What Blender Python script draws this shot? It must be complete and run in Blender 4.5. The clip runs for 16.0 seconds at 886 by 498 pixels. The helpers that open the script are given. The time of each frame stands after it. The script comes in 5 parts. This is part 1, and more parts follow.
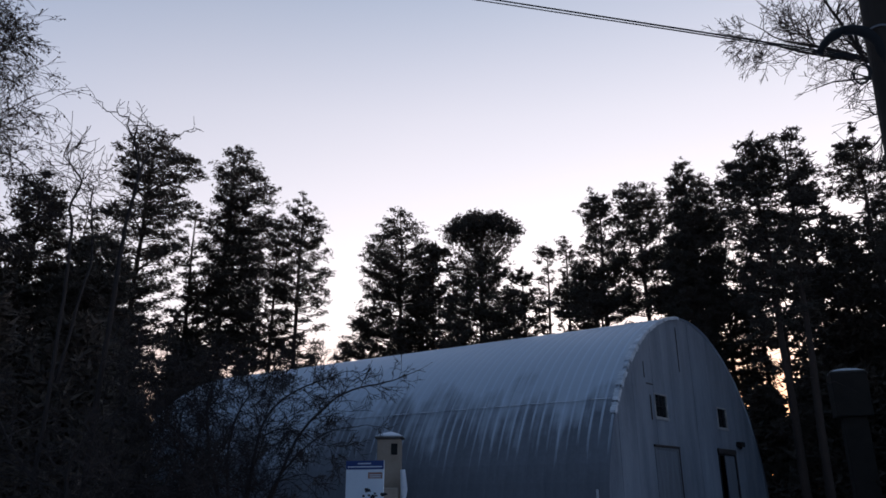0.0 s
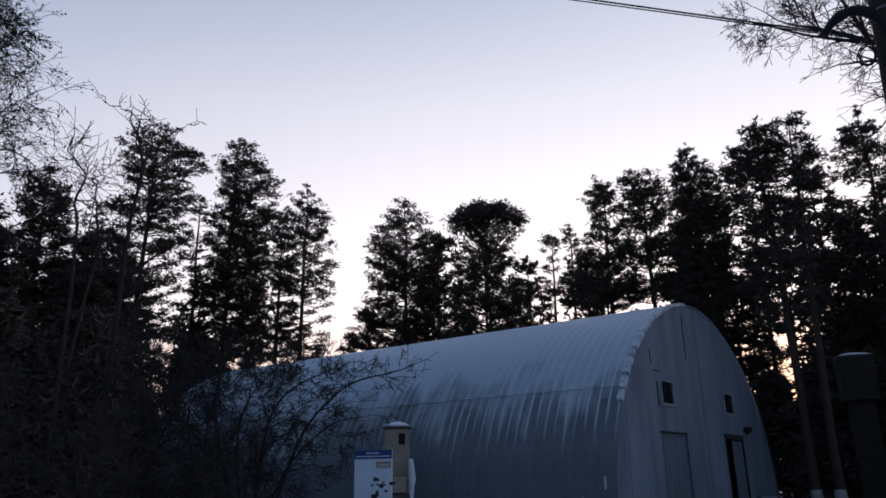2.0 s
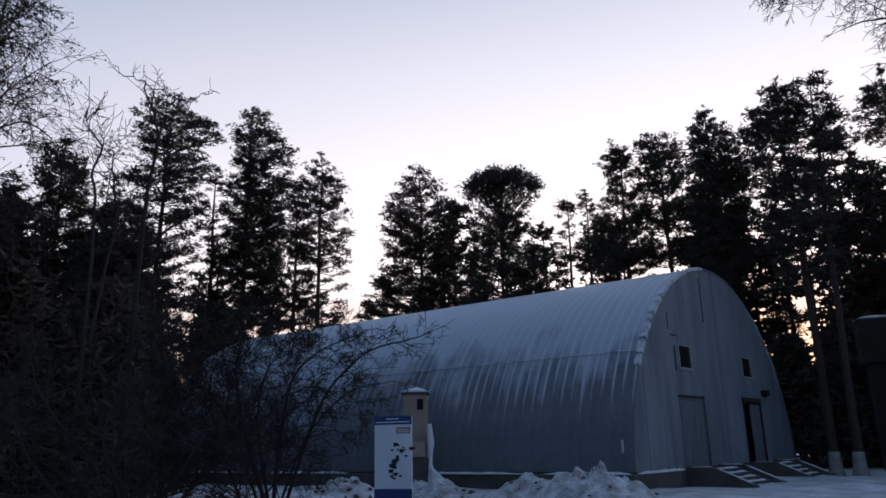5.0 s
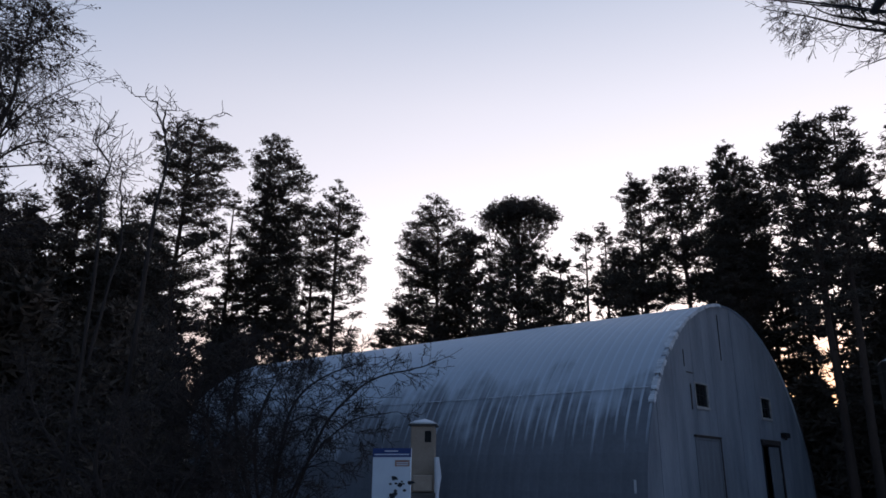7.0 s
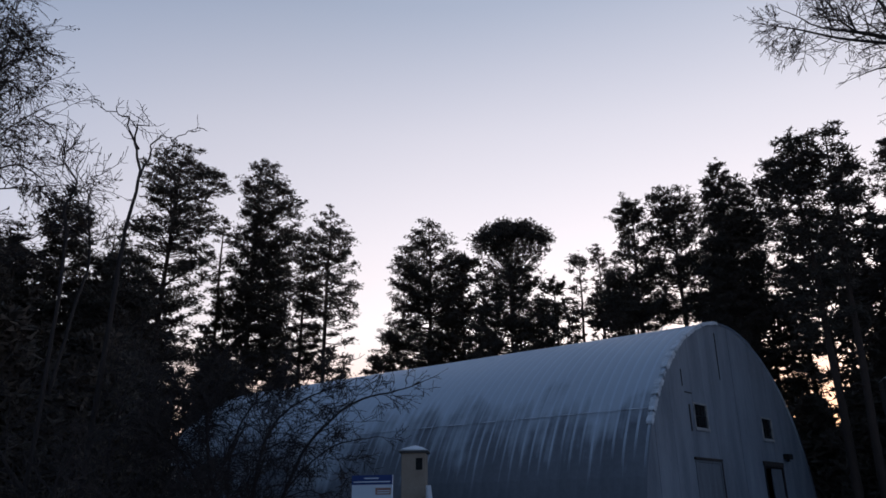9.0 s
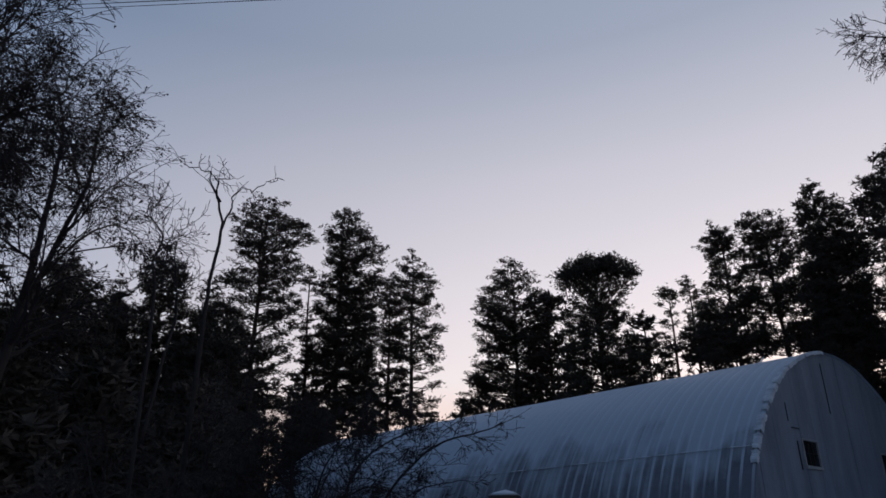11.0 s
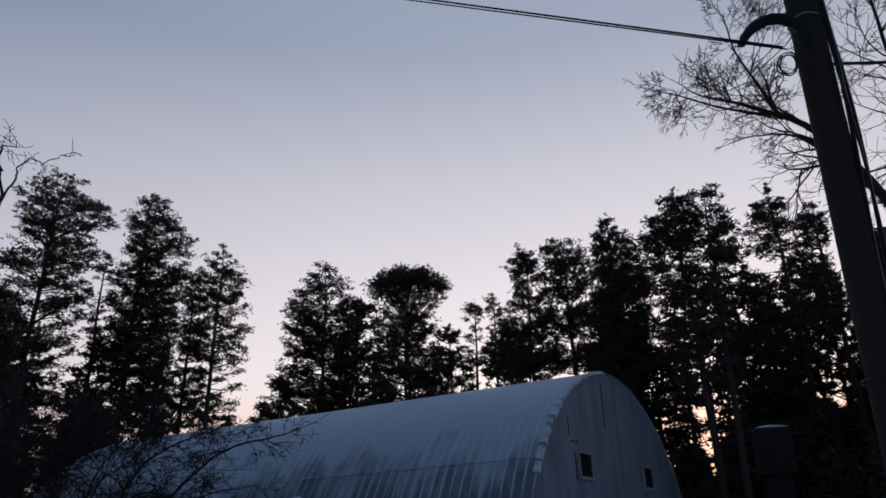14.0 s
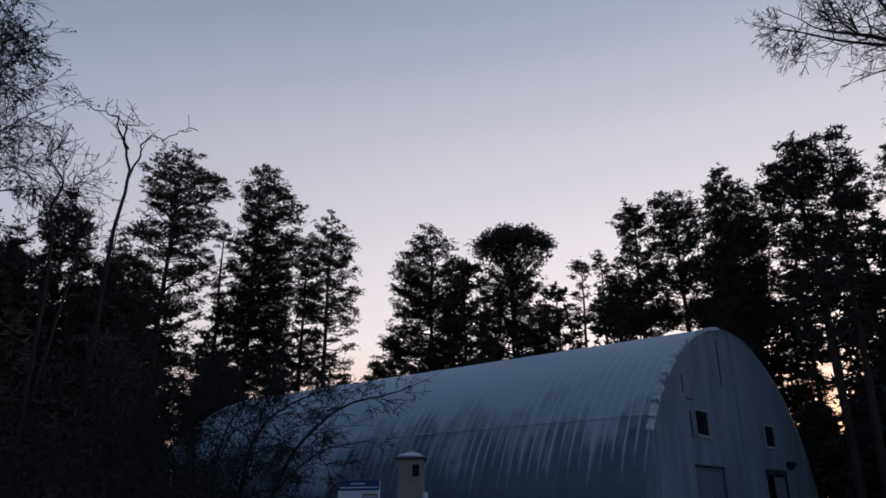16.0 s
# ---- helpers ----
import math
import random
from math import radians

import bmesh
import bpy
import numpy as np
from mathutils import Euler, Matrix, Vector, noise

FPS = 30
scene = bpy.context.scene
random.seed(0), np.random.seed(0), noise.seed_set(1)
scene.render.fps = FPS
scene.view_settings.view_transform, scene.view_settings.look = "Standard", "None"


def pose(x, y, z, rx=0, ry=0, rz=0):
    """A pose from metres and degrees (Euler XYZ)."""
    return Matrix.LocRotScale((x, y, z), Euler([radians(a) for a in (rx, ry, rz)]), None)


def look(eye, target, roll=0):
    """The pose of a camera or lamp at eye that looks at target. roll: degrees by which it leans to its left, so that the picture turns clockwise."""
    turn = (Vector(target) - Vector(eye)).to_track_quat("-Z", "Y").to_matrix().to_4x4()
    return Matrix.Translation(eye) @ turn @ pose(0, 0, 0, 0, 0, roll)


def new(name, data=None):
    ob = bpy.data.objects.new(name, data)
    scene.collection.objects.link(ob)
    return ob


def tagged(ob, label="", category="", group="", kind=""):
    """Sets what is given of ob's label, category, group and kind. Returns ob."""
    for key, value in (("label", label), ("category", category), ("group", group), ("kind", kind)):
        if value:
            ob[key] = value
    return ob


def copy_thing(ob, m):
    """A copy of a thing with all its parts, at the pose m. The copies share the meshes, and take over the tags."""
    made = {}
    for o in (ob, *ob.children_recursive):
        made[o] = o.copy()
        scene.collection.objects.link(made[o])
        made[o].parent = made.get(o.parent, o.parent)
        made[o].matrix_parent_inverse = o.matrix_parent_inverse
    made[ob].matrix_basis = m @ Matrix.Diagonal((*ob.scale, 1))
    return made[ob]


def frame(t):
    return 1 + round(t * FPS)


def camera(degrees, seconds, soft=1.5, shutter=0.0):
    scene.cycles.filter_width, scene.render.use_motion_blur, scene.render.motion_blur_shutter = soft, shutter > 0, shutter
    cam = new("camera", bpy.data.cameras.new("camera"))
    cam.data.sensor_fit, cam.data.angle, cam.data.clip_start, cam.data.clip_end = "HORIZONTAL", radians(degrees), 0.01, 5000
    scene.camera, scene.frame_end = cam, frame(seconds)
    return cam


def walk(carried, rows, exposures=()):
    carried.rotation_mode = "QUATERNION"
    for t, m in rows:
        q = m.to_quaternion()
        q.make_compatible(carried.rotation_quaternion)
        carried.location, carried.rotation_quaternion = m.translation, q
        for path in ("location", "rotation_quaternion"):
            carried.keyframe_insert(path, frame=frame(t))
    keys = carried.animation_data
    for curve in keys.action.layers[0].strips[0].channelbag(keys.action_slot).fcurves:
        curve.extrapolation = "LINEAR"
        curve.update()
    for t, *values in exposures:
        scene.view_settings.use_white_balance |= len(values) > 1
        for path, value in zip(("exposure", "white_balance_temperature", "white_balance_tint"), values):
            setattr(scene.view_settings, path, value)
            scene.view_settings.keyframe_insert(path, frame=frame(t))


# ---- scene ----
cam = camera(63.0, 16.0, soft=1.65)
PATH = [
    (0, (9.593, -18.038, 1.376), (8.378, -16.583, 2.015), -0.3),
    (0.5, (9.584, -18.031, 1.367), (8.358, -16.575, 1.98), -0.6),
    (1, (9.591, -18.046, 1.365), (8.341, -16.606, 1.966), -0.6),
    (1.5, (9.591, -18.04, 1.367), (8.36, -16.58, 1.962), -0.7),
    (2, (9.583, -18.034, 1.368), (8.353, -16.581, 1.981), -1.0),
    (2.5, (9.574, -18.02, 1.382), (8.35, -16.551, 1.971), -0.8),
    (3, (9.59, -18.039, 1.372), (8.345, -16.582, 1.946), -0.4),
    (3.5, (9.59, -18.029, 1.373), (8.342, -16.568, 1.928), -0.5),
    (4, (9.586, -18.031, 1.371), (8.327, -16.573, 1.907), -0.1),
    (4.2, (9.595, -18.041, 1.372), (8.311, -16.596, 1.888), -0.7),
    (6.3, (9.443, -17.906, 1.39), (8.187, -16.46, 1.966), -1.7),
    (6.5, (9.464, -17.865, 1.39), (8.185, -16.45, 1.992), -0.4),
    (7, (9.498, -17.708, 1.4), (8.197, -16.316, 2.008), 0.5),
    (7.5, (9.431, -17.598, 1.389), (8.136, -16.184, 1.957), -0.1),
    (8, (9.309, -17.505, 1.392), (8.033, -16.117, 2.06), -1.0),
    (8.2, (9.264, -17.434, 1.399), (7.989, -16.039, 2.051), -0.7),
    (10.3, (9.235, -16.946, 1.358), (7.931, -15.651, 2.146), -1.1),
    (10.5, (9.237, -16.948, 1.365), (7.901, -15.689, 2.158), -0.8),
    (11, (9.204, -16.938, 1.375), (7.801, -15.75, 2.162), -0.7),
    (11.5, (9.153, -16.906, 1.384), (7.664, -15.822, 2.163), -0.3),
    (12, (9.137, -16.906, 1.387), (7.619, -15.865, 2.169), 0.5),
    (12.5, (9.155, -16.916, 1.383), (7.679, -15.816, 2.165), 0.4),
    (13, (9.208, -16.936, 1.37), (7.864, -15.684, 2.161), -0.1),
    (13.5, (9.213, -16.888, 1.384), (8.073, -15.461, 2.197), -0.5),
    (14, (9.237, -16.876, 1.368), (8.208, -15.356, 2.163), -1.7),
    (14.5, (9.221, -16.889, 1.368), (8.138, -15.401, 2.151), -0.9),
    (15, (9.225, -16.898, 1.37), (8.029, -15.478, 2.114), 0.1),
    (15.5, (9.189, -16.888, 1.381), (7.945, -15.484, 2.076), -0.0),
    (16, (9.224, -16.863, 1.371), (7.945, -15.492, 2.067), -0.3),
]
walk(cam, [(t, look(eye, target, roll)) for t, eye, target, roll in PATH],
     exposures=[(0.0, 0.47), (4.2, 0.56), (8.2, 0.50), (10.3, 0.0), (14.5, 0.0), (16.0, 0.0)])

# ---- light ----
SUN_AZ = radians(16)          # the set sun stands this far left of +y, behind the pines
world = bpy.data.worlds.new("dusk_sky")
world.use_nodes = True
scene.world = world
wn = world.node_tree.nodes
sky = wn.new("ShaderNodeTexSky")
sky.sky_type = "NISHITA"
sky.sun_disc = False
sky.sun_elevation = radians(1.0)
sky.sun_rotation = -SUN_AZ
sky.air_density, sky.dust_density, sky.ozone_density = 1.0, 1.0, 2.0
wl = world.node_tree.links.new
# thin evening haze over the clear sky: pale and rosy low down, lavender, then blue overhead, dimmer away from the afterglow
way = wn.new("ShaderNodeTexCoord")
axes = wn.new("ShaderNodeSeparateXYZ")
wl(way.outputs["Generated"], axes.inputs[0])
haze = wn.new("ShaderNodeValToRGB")
HAZE = ((0.0, (0.62, 0.34, 0.26)), (0.10, (0.80, 0.50, 0.42)), (0.16, (0.88, 0.64, 0.57)), (0.22, (0.88, 0.77, 0.76)), (0.34, (0.755, 0.69, 0.715)), (0.48, (0.585, 0.565, 0.615)), (0.62, (0.36, 0.395, 0.48)), (0.75, (0.33, 0.385, 0.49)), (1.0, (0.33, 0.40, 0.54)))
for k, (at, colour) in enumerate(HAZE):
    stop = haze.color_ramp.elements[k] if k < 2 else haze.color_ramp.elements.new(at)
    stop.position, stop.color = at, (*colour, 1)
wl(axes.outputs["Z"], haze.inputs["Fac"])
glow = wn.new("ShaderNodeVectorMath")
glow.operation = "DOT_PRODUCT"
glow.inputs[1].default_value = (-math.sin(SUN_AZ), math.cos(SUN_AZ), 0)
wl(way.outputs["Generated"], glow.inputs[0])
spread = wn.new("ShaderNodeMapRange")
spread.inputs["From Min"].default_value, spread.inputs["From Max"].default_value = -1.0, 1.0
wl(glow.outputs["Value"], spread.inputs["Value"])
dim = wn.new("ShaderNodeValToRGB")
FADE = ((0.0, (0.10, 0.14, 0.20)), (0.45, (0.16, 0.24, 0.37)), (0.60, (0.36, 0.475, 0.64)), (0.70, (0.55, 0.605, 0.70)), (0.80, (0.755, 0.76, 0.795)), (0.90, (0.92, 0.90, 0.905)), (1.0, (1.0, 1.0, 1.0)))
for k, (at, colour) in enumerate(FADE):
    stop = dim.color_ramp.elements[k] if k < 2 else dim.color_ramp.elements.new(at)
    stop.position, stop.color = at, (*colour, 1)
wl(spread.outputs[0], dim.inputs["Fac"])
shade = wn.new("ShaderNodeMix")
shade.data_type, shade.blend_type = "RGBA", "MULTIPLY"
shade.inputs["Factor"].default_value = 1.0
wl(haze.outputs["Color"], shade.inputs["A"])
wl(dim.outputs[0], shade.inputs["B"])
thin = wn.new("ShaderNodeMix")
thin.data_type, thin.blend_type = "RGBA", "ADD"
thin.inputs["Factor"].default_value = 0.12
wl(shade.outputs["Result"], thin.inputs["A"])
wl(sky.outputs["Color"], thin.inputs["B"])
wl(thin.outputs["Result"], wn["Background"].inputs["Color"])
wn["Background"].inputs["Strength"].default_value = 0.98
sun_data = bpy.data.lights.new("sun", "SUN")
sun_data.energy, sun_data.angle, sun_data.color = 0.15, radians(12), (1.0, 0.72, 0.55)
sun = new("sun", sun_data)
sun.matrix_world = look((0, 0, 60), (60 * math.sin(SUN_AZ), -60 * math.cos(SUN_AZ), 58))


# ---- materials ----
def material(name, base, rough=0.7, metal=0.0, var=None, scale=4.0, fine=40.0, bump=0.0, bump_scale=60.0, stretch=(1, 1, 1), rand=0.0, spec=0.3):
    """Principled material: two scales of noise between two colours, a little per-object change, fine relief."""
    m = bpy.data.materials.new(name)
    m.use_nodes = True
    nt = m.node_tree
    n, link = nt.nodes, nt.links.new
    b = n["Principled BSDF"]
    b.inputs["Roughness"].default_value = rough
    b.inputs["Metallic"].default_value = metal
    b.inputs["Specular IOR Level"].default_value = spec
    tc = n.new("ShaderNodeTexCoord")
    mp = n.new("ShaderNodeMapping")
    mp.inputs["Scale"].default_value = stretch
    link(tc.outputs["Object"], mp.inputs["Vector"])
    big = n.new("ShaderNodeTexNoise")
    big.inputs["Scale"].default_value = scale
    big.inputs["Detail"].default_value = 5
    small = n.new("ShaderNodeTexNoise")
    small.inputs["Scale"].default_value = fine
    small.inputs["Detail"].default_value = 3
    for t in (big, small):
        link(mp.outputs["Vector"], t.inputs["Vector"])
    add = n.new("ShaderNodeMath")
    add.operation = "MULTIPLY_ADD"
    add.inputs[1].default_value = 0.4
    link(small.outputs["Fac"], add.inputs[0])
    link(big.outputs["Fac"], add.inputs[2])
    rng = n.new("ShaderNodeMapRange")
    rng.inputs["From Min"].default_value, rng.inputs["From Max"].default_value = 0.45, 0.95
    link(add.outputs[0], rng.inputs["Value"])
    mix = n.new("ShaderNodeMix")
    mix.data_type = "RGBA"
    var = var or tuple(c * 0.7 for c in base)
    mix.inputs["A"].default_value, mix.inputs["B"].default_value = (*base, 1), (*var, 1)
    link(rng.outputs[0], mix.inputs["Factor"])
    out = mix.outputs["Result"]
    if rand:
        info = n.new("ShaderNodeObjectInfo")
        hsv = n.new("ShaderNodeHueSaturation")
        mr = n.new("ShaderNodeMapRange")
        mr.inputs["To Min"].default_value, mr.inputs["To Max"].default_value = 1 - rand, 1 + rand
        link(info.outputs["Random"], mr.inputs["Value"])
        link(mr.outputs[0], hsv.inputs["Value"])
        link(out, hsv.inputs["Color"])
        out = hsv.outputs["Color"]
    link(out, b.inputs["Base Color"])
    if bump:
        bn = n.new("ShaderNodeTexNoise")
        bn.inputs["Scale"].default_value = bump_scale
        bn.inputs["Detail"].default_value = 4
        link(mp.outputs["Vector"], bn.inputs["Vector"])
        bp = n.new("ShaderNodeBump")
        bp.inputs["Strength"].default_value = bump
        bp.inputs["Distance"].default_value = 0.02
        link(bn.outputs["Fac"], bp.inputs["Height"])
        link(bp.outputs["Normal"], b.inputs["Normal"])
    return m


def frosted_metal():
    """Grey-painted corrugated sheet; thin snow lies on the up-turned parts and in streaks down the ribs."""
    m = material("frosted_sheet", (0.185, 0.20, 0.232), 0.5, 0.0, (0.115, 0.127, 0.15), 0.6, 9.0, 0.35, 7.0, rand=0.10, spec=0.4)
    nt = m.node_tree
    n, link = nt.nodes, nt.links.new
    b = n["Principled BSDF"]
    old = b.inputs["Base Color"].links[0].from_socket
    geo = n.new("ShaderNodeNewGeometry")
    pos = n.new("ShaderNodeSeparateXYZ")
    link(geo.outputs["Position"], pos.inputs[0])
    nrm = n.new("ShaderNodeSeparateXYZ")
    link(geo.outputs["True Normal"], nrm.inputs[0])
    # streaks: noise drawn out down the slope
    mp = n.new("ShaderNodeMapping")
    mp.inputs["Scale"].default_value = (3.1, 0.25, 0.25)
    link(geo.outputs["Position"], mp.inputs["Vector"])
    st = n.new("ShaderNodeTexNoise")
    st.inputs["Scale"].default_value, st.inputs["Detail"].default_value = 1.6, 4
    link(mp.outputs["Vector"], st.inputs["Vector"])
    patch = n.new("ShaderNodeTexNoise")
    patch.inputs["Scale"].default_value, patch.inputs["Detail"].default_value = 0.45, 8
    link(geo.outputs["Position"], patch.inputs["Vector"])

    def mathn(op, a, c, d=None):
        k = n.new("ShaderNodeMath")
        k.operation = op
        for i, v in enumerate((a, c, d)):
            if v is None:
                continue
            if isinstance(v, (int, float)):
                k.inputs[i].default_value = v
            else:
                link(v, k.inputs[i])
        return k.outputs[0]

    # upper sheets: a thin even film of snow with bare patches
    film = mathn("MULTIPLY_ADD", pos.outputs["Z"], 0.55, -1.55)
    film = mathn("MULTIPLY_ADD", mathn("SUBTRACT", st.outputs["Fac"], 0.5), 1.5, film)
    film = mathn("MULTIPLY_ADD", mathn("SUBTRACT", patch.outputs["Fac"], 0.5), 3.2, film)
    top = n.new("ShaderNodeClamp")
    top.inputs["Max"].default_value = 0.78
    link(film, top.inputs["Value"])
    # lower sheets: snow caught in streaks down one flank of each rib, ending at uneven heights
    phase = mathn("FRACT", mathn("MULTIPLY_ADD", pos.outputs["X"], -1 / 0.3125, 0.192), 0.0)
    flank = mathn("LESS_THAN", mathn("ABSOLUTE", mathn("SUBTRACT", phase, 0.22), 0.0), 0.11)
    reach = mathn("MULTIPLY_ADD", st.outputs["Fac"], -3.4, 4.1)
    hang = n.new("ShaderNodeMapRange")
    link(mathn("SUBTRACT", pos.outputs["Z"], reach), hang.inputs["Value"])
    hang.inputs["From Min"].default_value, hang.inputs["From Max"].default_value = -0.1, 0.9
    hang.inputs["To Max"].default_value = 0.66
    front = n.new("ShaderNodeMapRange")
    link(pos.outputs["X"], front.inputs["Value"])
    front.inputs["From Min"].default_value, front.inputs["From Max"].default_value = -13.0, -3.0
    front.inputs["To Min"].default_value = 0.10
    film = mathn("MULTIPLY", top.outputs[0], mathn("MULTIPLY_ADD", mathn("MULTIPLY", mathn("SUBTRACT", 1.0, flank), front.outputs[0]), -0.20, 1.0))
    lines = mathn("MULTIPLY", mathn("MULTIPLY", flank, hang.outputs[0]), front.outputs[0])
    fac = mathn("MAXIMUM", film, lines)
    mix = n.new("ShaderNodeMix")
    mix.data_type = "RGBA"
    mix.inputs["B"].default_value = (0.66, 0.74, 0.84, 1)
    link(fac, mix.inputs["Factor"])
    link(old, mix.inputs["A"])
    link(mix.outputs["Result"], b.inputs["Base Color"])
    return m


M_ROOF = frosted_metal()
M_GABLE = material("grey_painted_sheet", (0.285, 0.315, 0.365), 0.6, 0, (0.15, 0.172, 0.21), 1.3, 16, 0.12, 20, (1, 1.4, 0.25), rand=0.07)
M_FLASH = material("pale_flashing", (0.78, 0.81, 0.86), 0.7, 0, (0.42, 0.45, 0.50), 5, 30)
M_SNOW = material("snow", (0.78, 0.80, 0.84), 0.85, 0, (0.66, 0.69, 0.75), 1.5, 25, 0.6, 14, spec=0.2)
M_GROUND = material("trodden_snow", (0.80, 0.83, 0.87), 0.9, 0, (0.36, 0.35, 0.35), 1.1, 7, 0.6, 6, spec=0.2)
M_DIRTY = material("dirty_snow", (0.80, 0.83, 0.87), 0.9, 0, (0.20, 0.17, 0.15), 3.2, 14, 0.6, 10, spec=0.2)
M_DIRT = material("frozen_soil", (0.13, 0.09, 0.07), 0.95, 0, (0.07, 0.05, 0.04), 2, 20, 0.8, 12)
M_CONC = material("old_concrete", (0.13, 0.122, 0.115), 0.9, 0, (0.075, 0.07, 0.066), 1.6, 30, 0.4, 40)
M_BRICK = material("ochre_render", (0.40, 0.33, 0.27), 0.9, 0, (0.28, 0.225, 0.18), 2.2, 25, 0.4, 40, rand=0.12)
# concrete of the tall shaft, with the shade under the pines put into its colour
M_PINE_SHADE = material("pine_shaded_concrete", (0.040, 0.033, 0.029), 0.95, 0, (0.026, 0.022, 0.02), 2, 25, 0.4, 30)
M_DARK = material("black_paint_and_opening_shade", (0.012, 0.012, 0.014), 0.9, 0, (0.02, 0.02, 0.02))
M_DOOR = material("door_paint", (0.20, 0.22, 0.255), 0.65, 0, (0.13, 0.145, 0.17), 2, 20, 0.15, 30, (1, 3, 0.4))
M_WOOD = material("weathered_frame", (0.46, 0.44, 0.43), 0.8, 0, (0.25, 0.25, 0.26), 6, 40, 0.2, 60)
M_BARK = material("pine_bark", (0.075, 0.052, 0.043), 0.95, 0, (0.042, 0.031, 0.026), 3, 25, 0.8, 20, (1, 1, 0.25))
M_TWIG = material("bare_bark", (0.046, 0.036, 0.033), 0.95, 0, (0.034, 0.028, 0.027), 4, 30)
M_NEEDLE = material("pine_needles", (0.105, 0.080, 0.064), 0.8, 0, (0.066, 0.060, 0.050), 0.8, 6, rand=0.15, spec=0.15)
M_LEAF = material("dry_leaves", (0.050, 0.036, 0.030), 0.85, 0, (0.028, 0.022, 0.02), 2, 10, spec=0.15)
M_LIME = material("whitewash", (0.40, 0.39, 0.38), 0.95, 0, (0.24, 0.23, 0.22), 5, 30, 0.3, 30)
M_POLE = material("pole_concrete", (0.056, 0.043, 0.035), 0.9, 0, (0.034, 0.026, 0.021), 3, 40, 0.4, 50, (1, 1, 0.2))
M_WIRE = material("black_cable", (0.015, 0.015, 0.017), 0.6)
M_STEEL = material("dull_steel", (0.30, 0.31, 0.33), 0.5, 0.6, (0.2, 0.2, 0.22), 4, 30)
M_WHITE = material("sign_white", (0.68, 0.77, 0.86), 0.5, 0, (0.60, 0.69, 0.79), 3, 30)
M_BLUE = material("sign_blue", (0.035, 0.065, 0.22), 0.5, 0, (0.03, 0.055, 0.18), 3, 30)
M_INK = material("sign_ink", (0.03, 0.035, 0.045), 0.6)
M_ORANGE = material("sign_orange", (0.36, 0.20, 0.16), 0.6)
M_PAINT = material("white_stencil", (0.65, 0.66, 0.68), 0.7, 0, (0.5, 0.5, 0.52), 8, 40)
M_FENCE = material("fence_wood", (0.10, 0.085, 0.075), 0.9, 0, (0.06, 0.05, 0.045), 5, 40, 0.3, 50)


def glass_material():
    m = bpy.data.materials.new("window_glass")
    m.use_nodes = True
    b = m.node_tree.nodes["Principled BSDF"]
    b.inputs["Base Color"].default_value = (0.02, 0.022, 0.025, 1)
    b.inputs["Roughness"].default_value = 0.12
    return m


M_GLASS = glass_material()
M_RUST = material("rusty_iron", (0.075, 0.06, 0.055), 0.85, 0.2, (0.04, 0.035, 0.035), 5, 30, 0.3, 40)


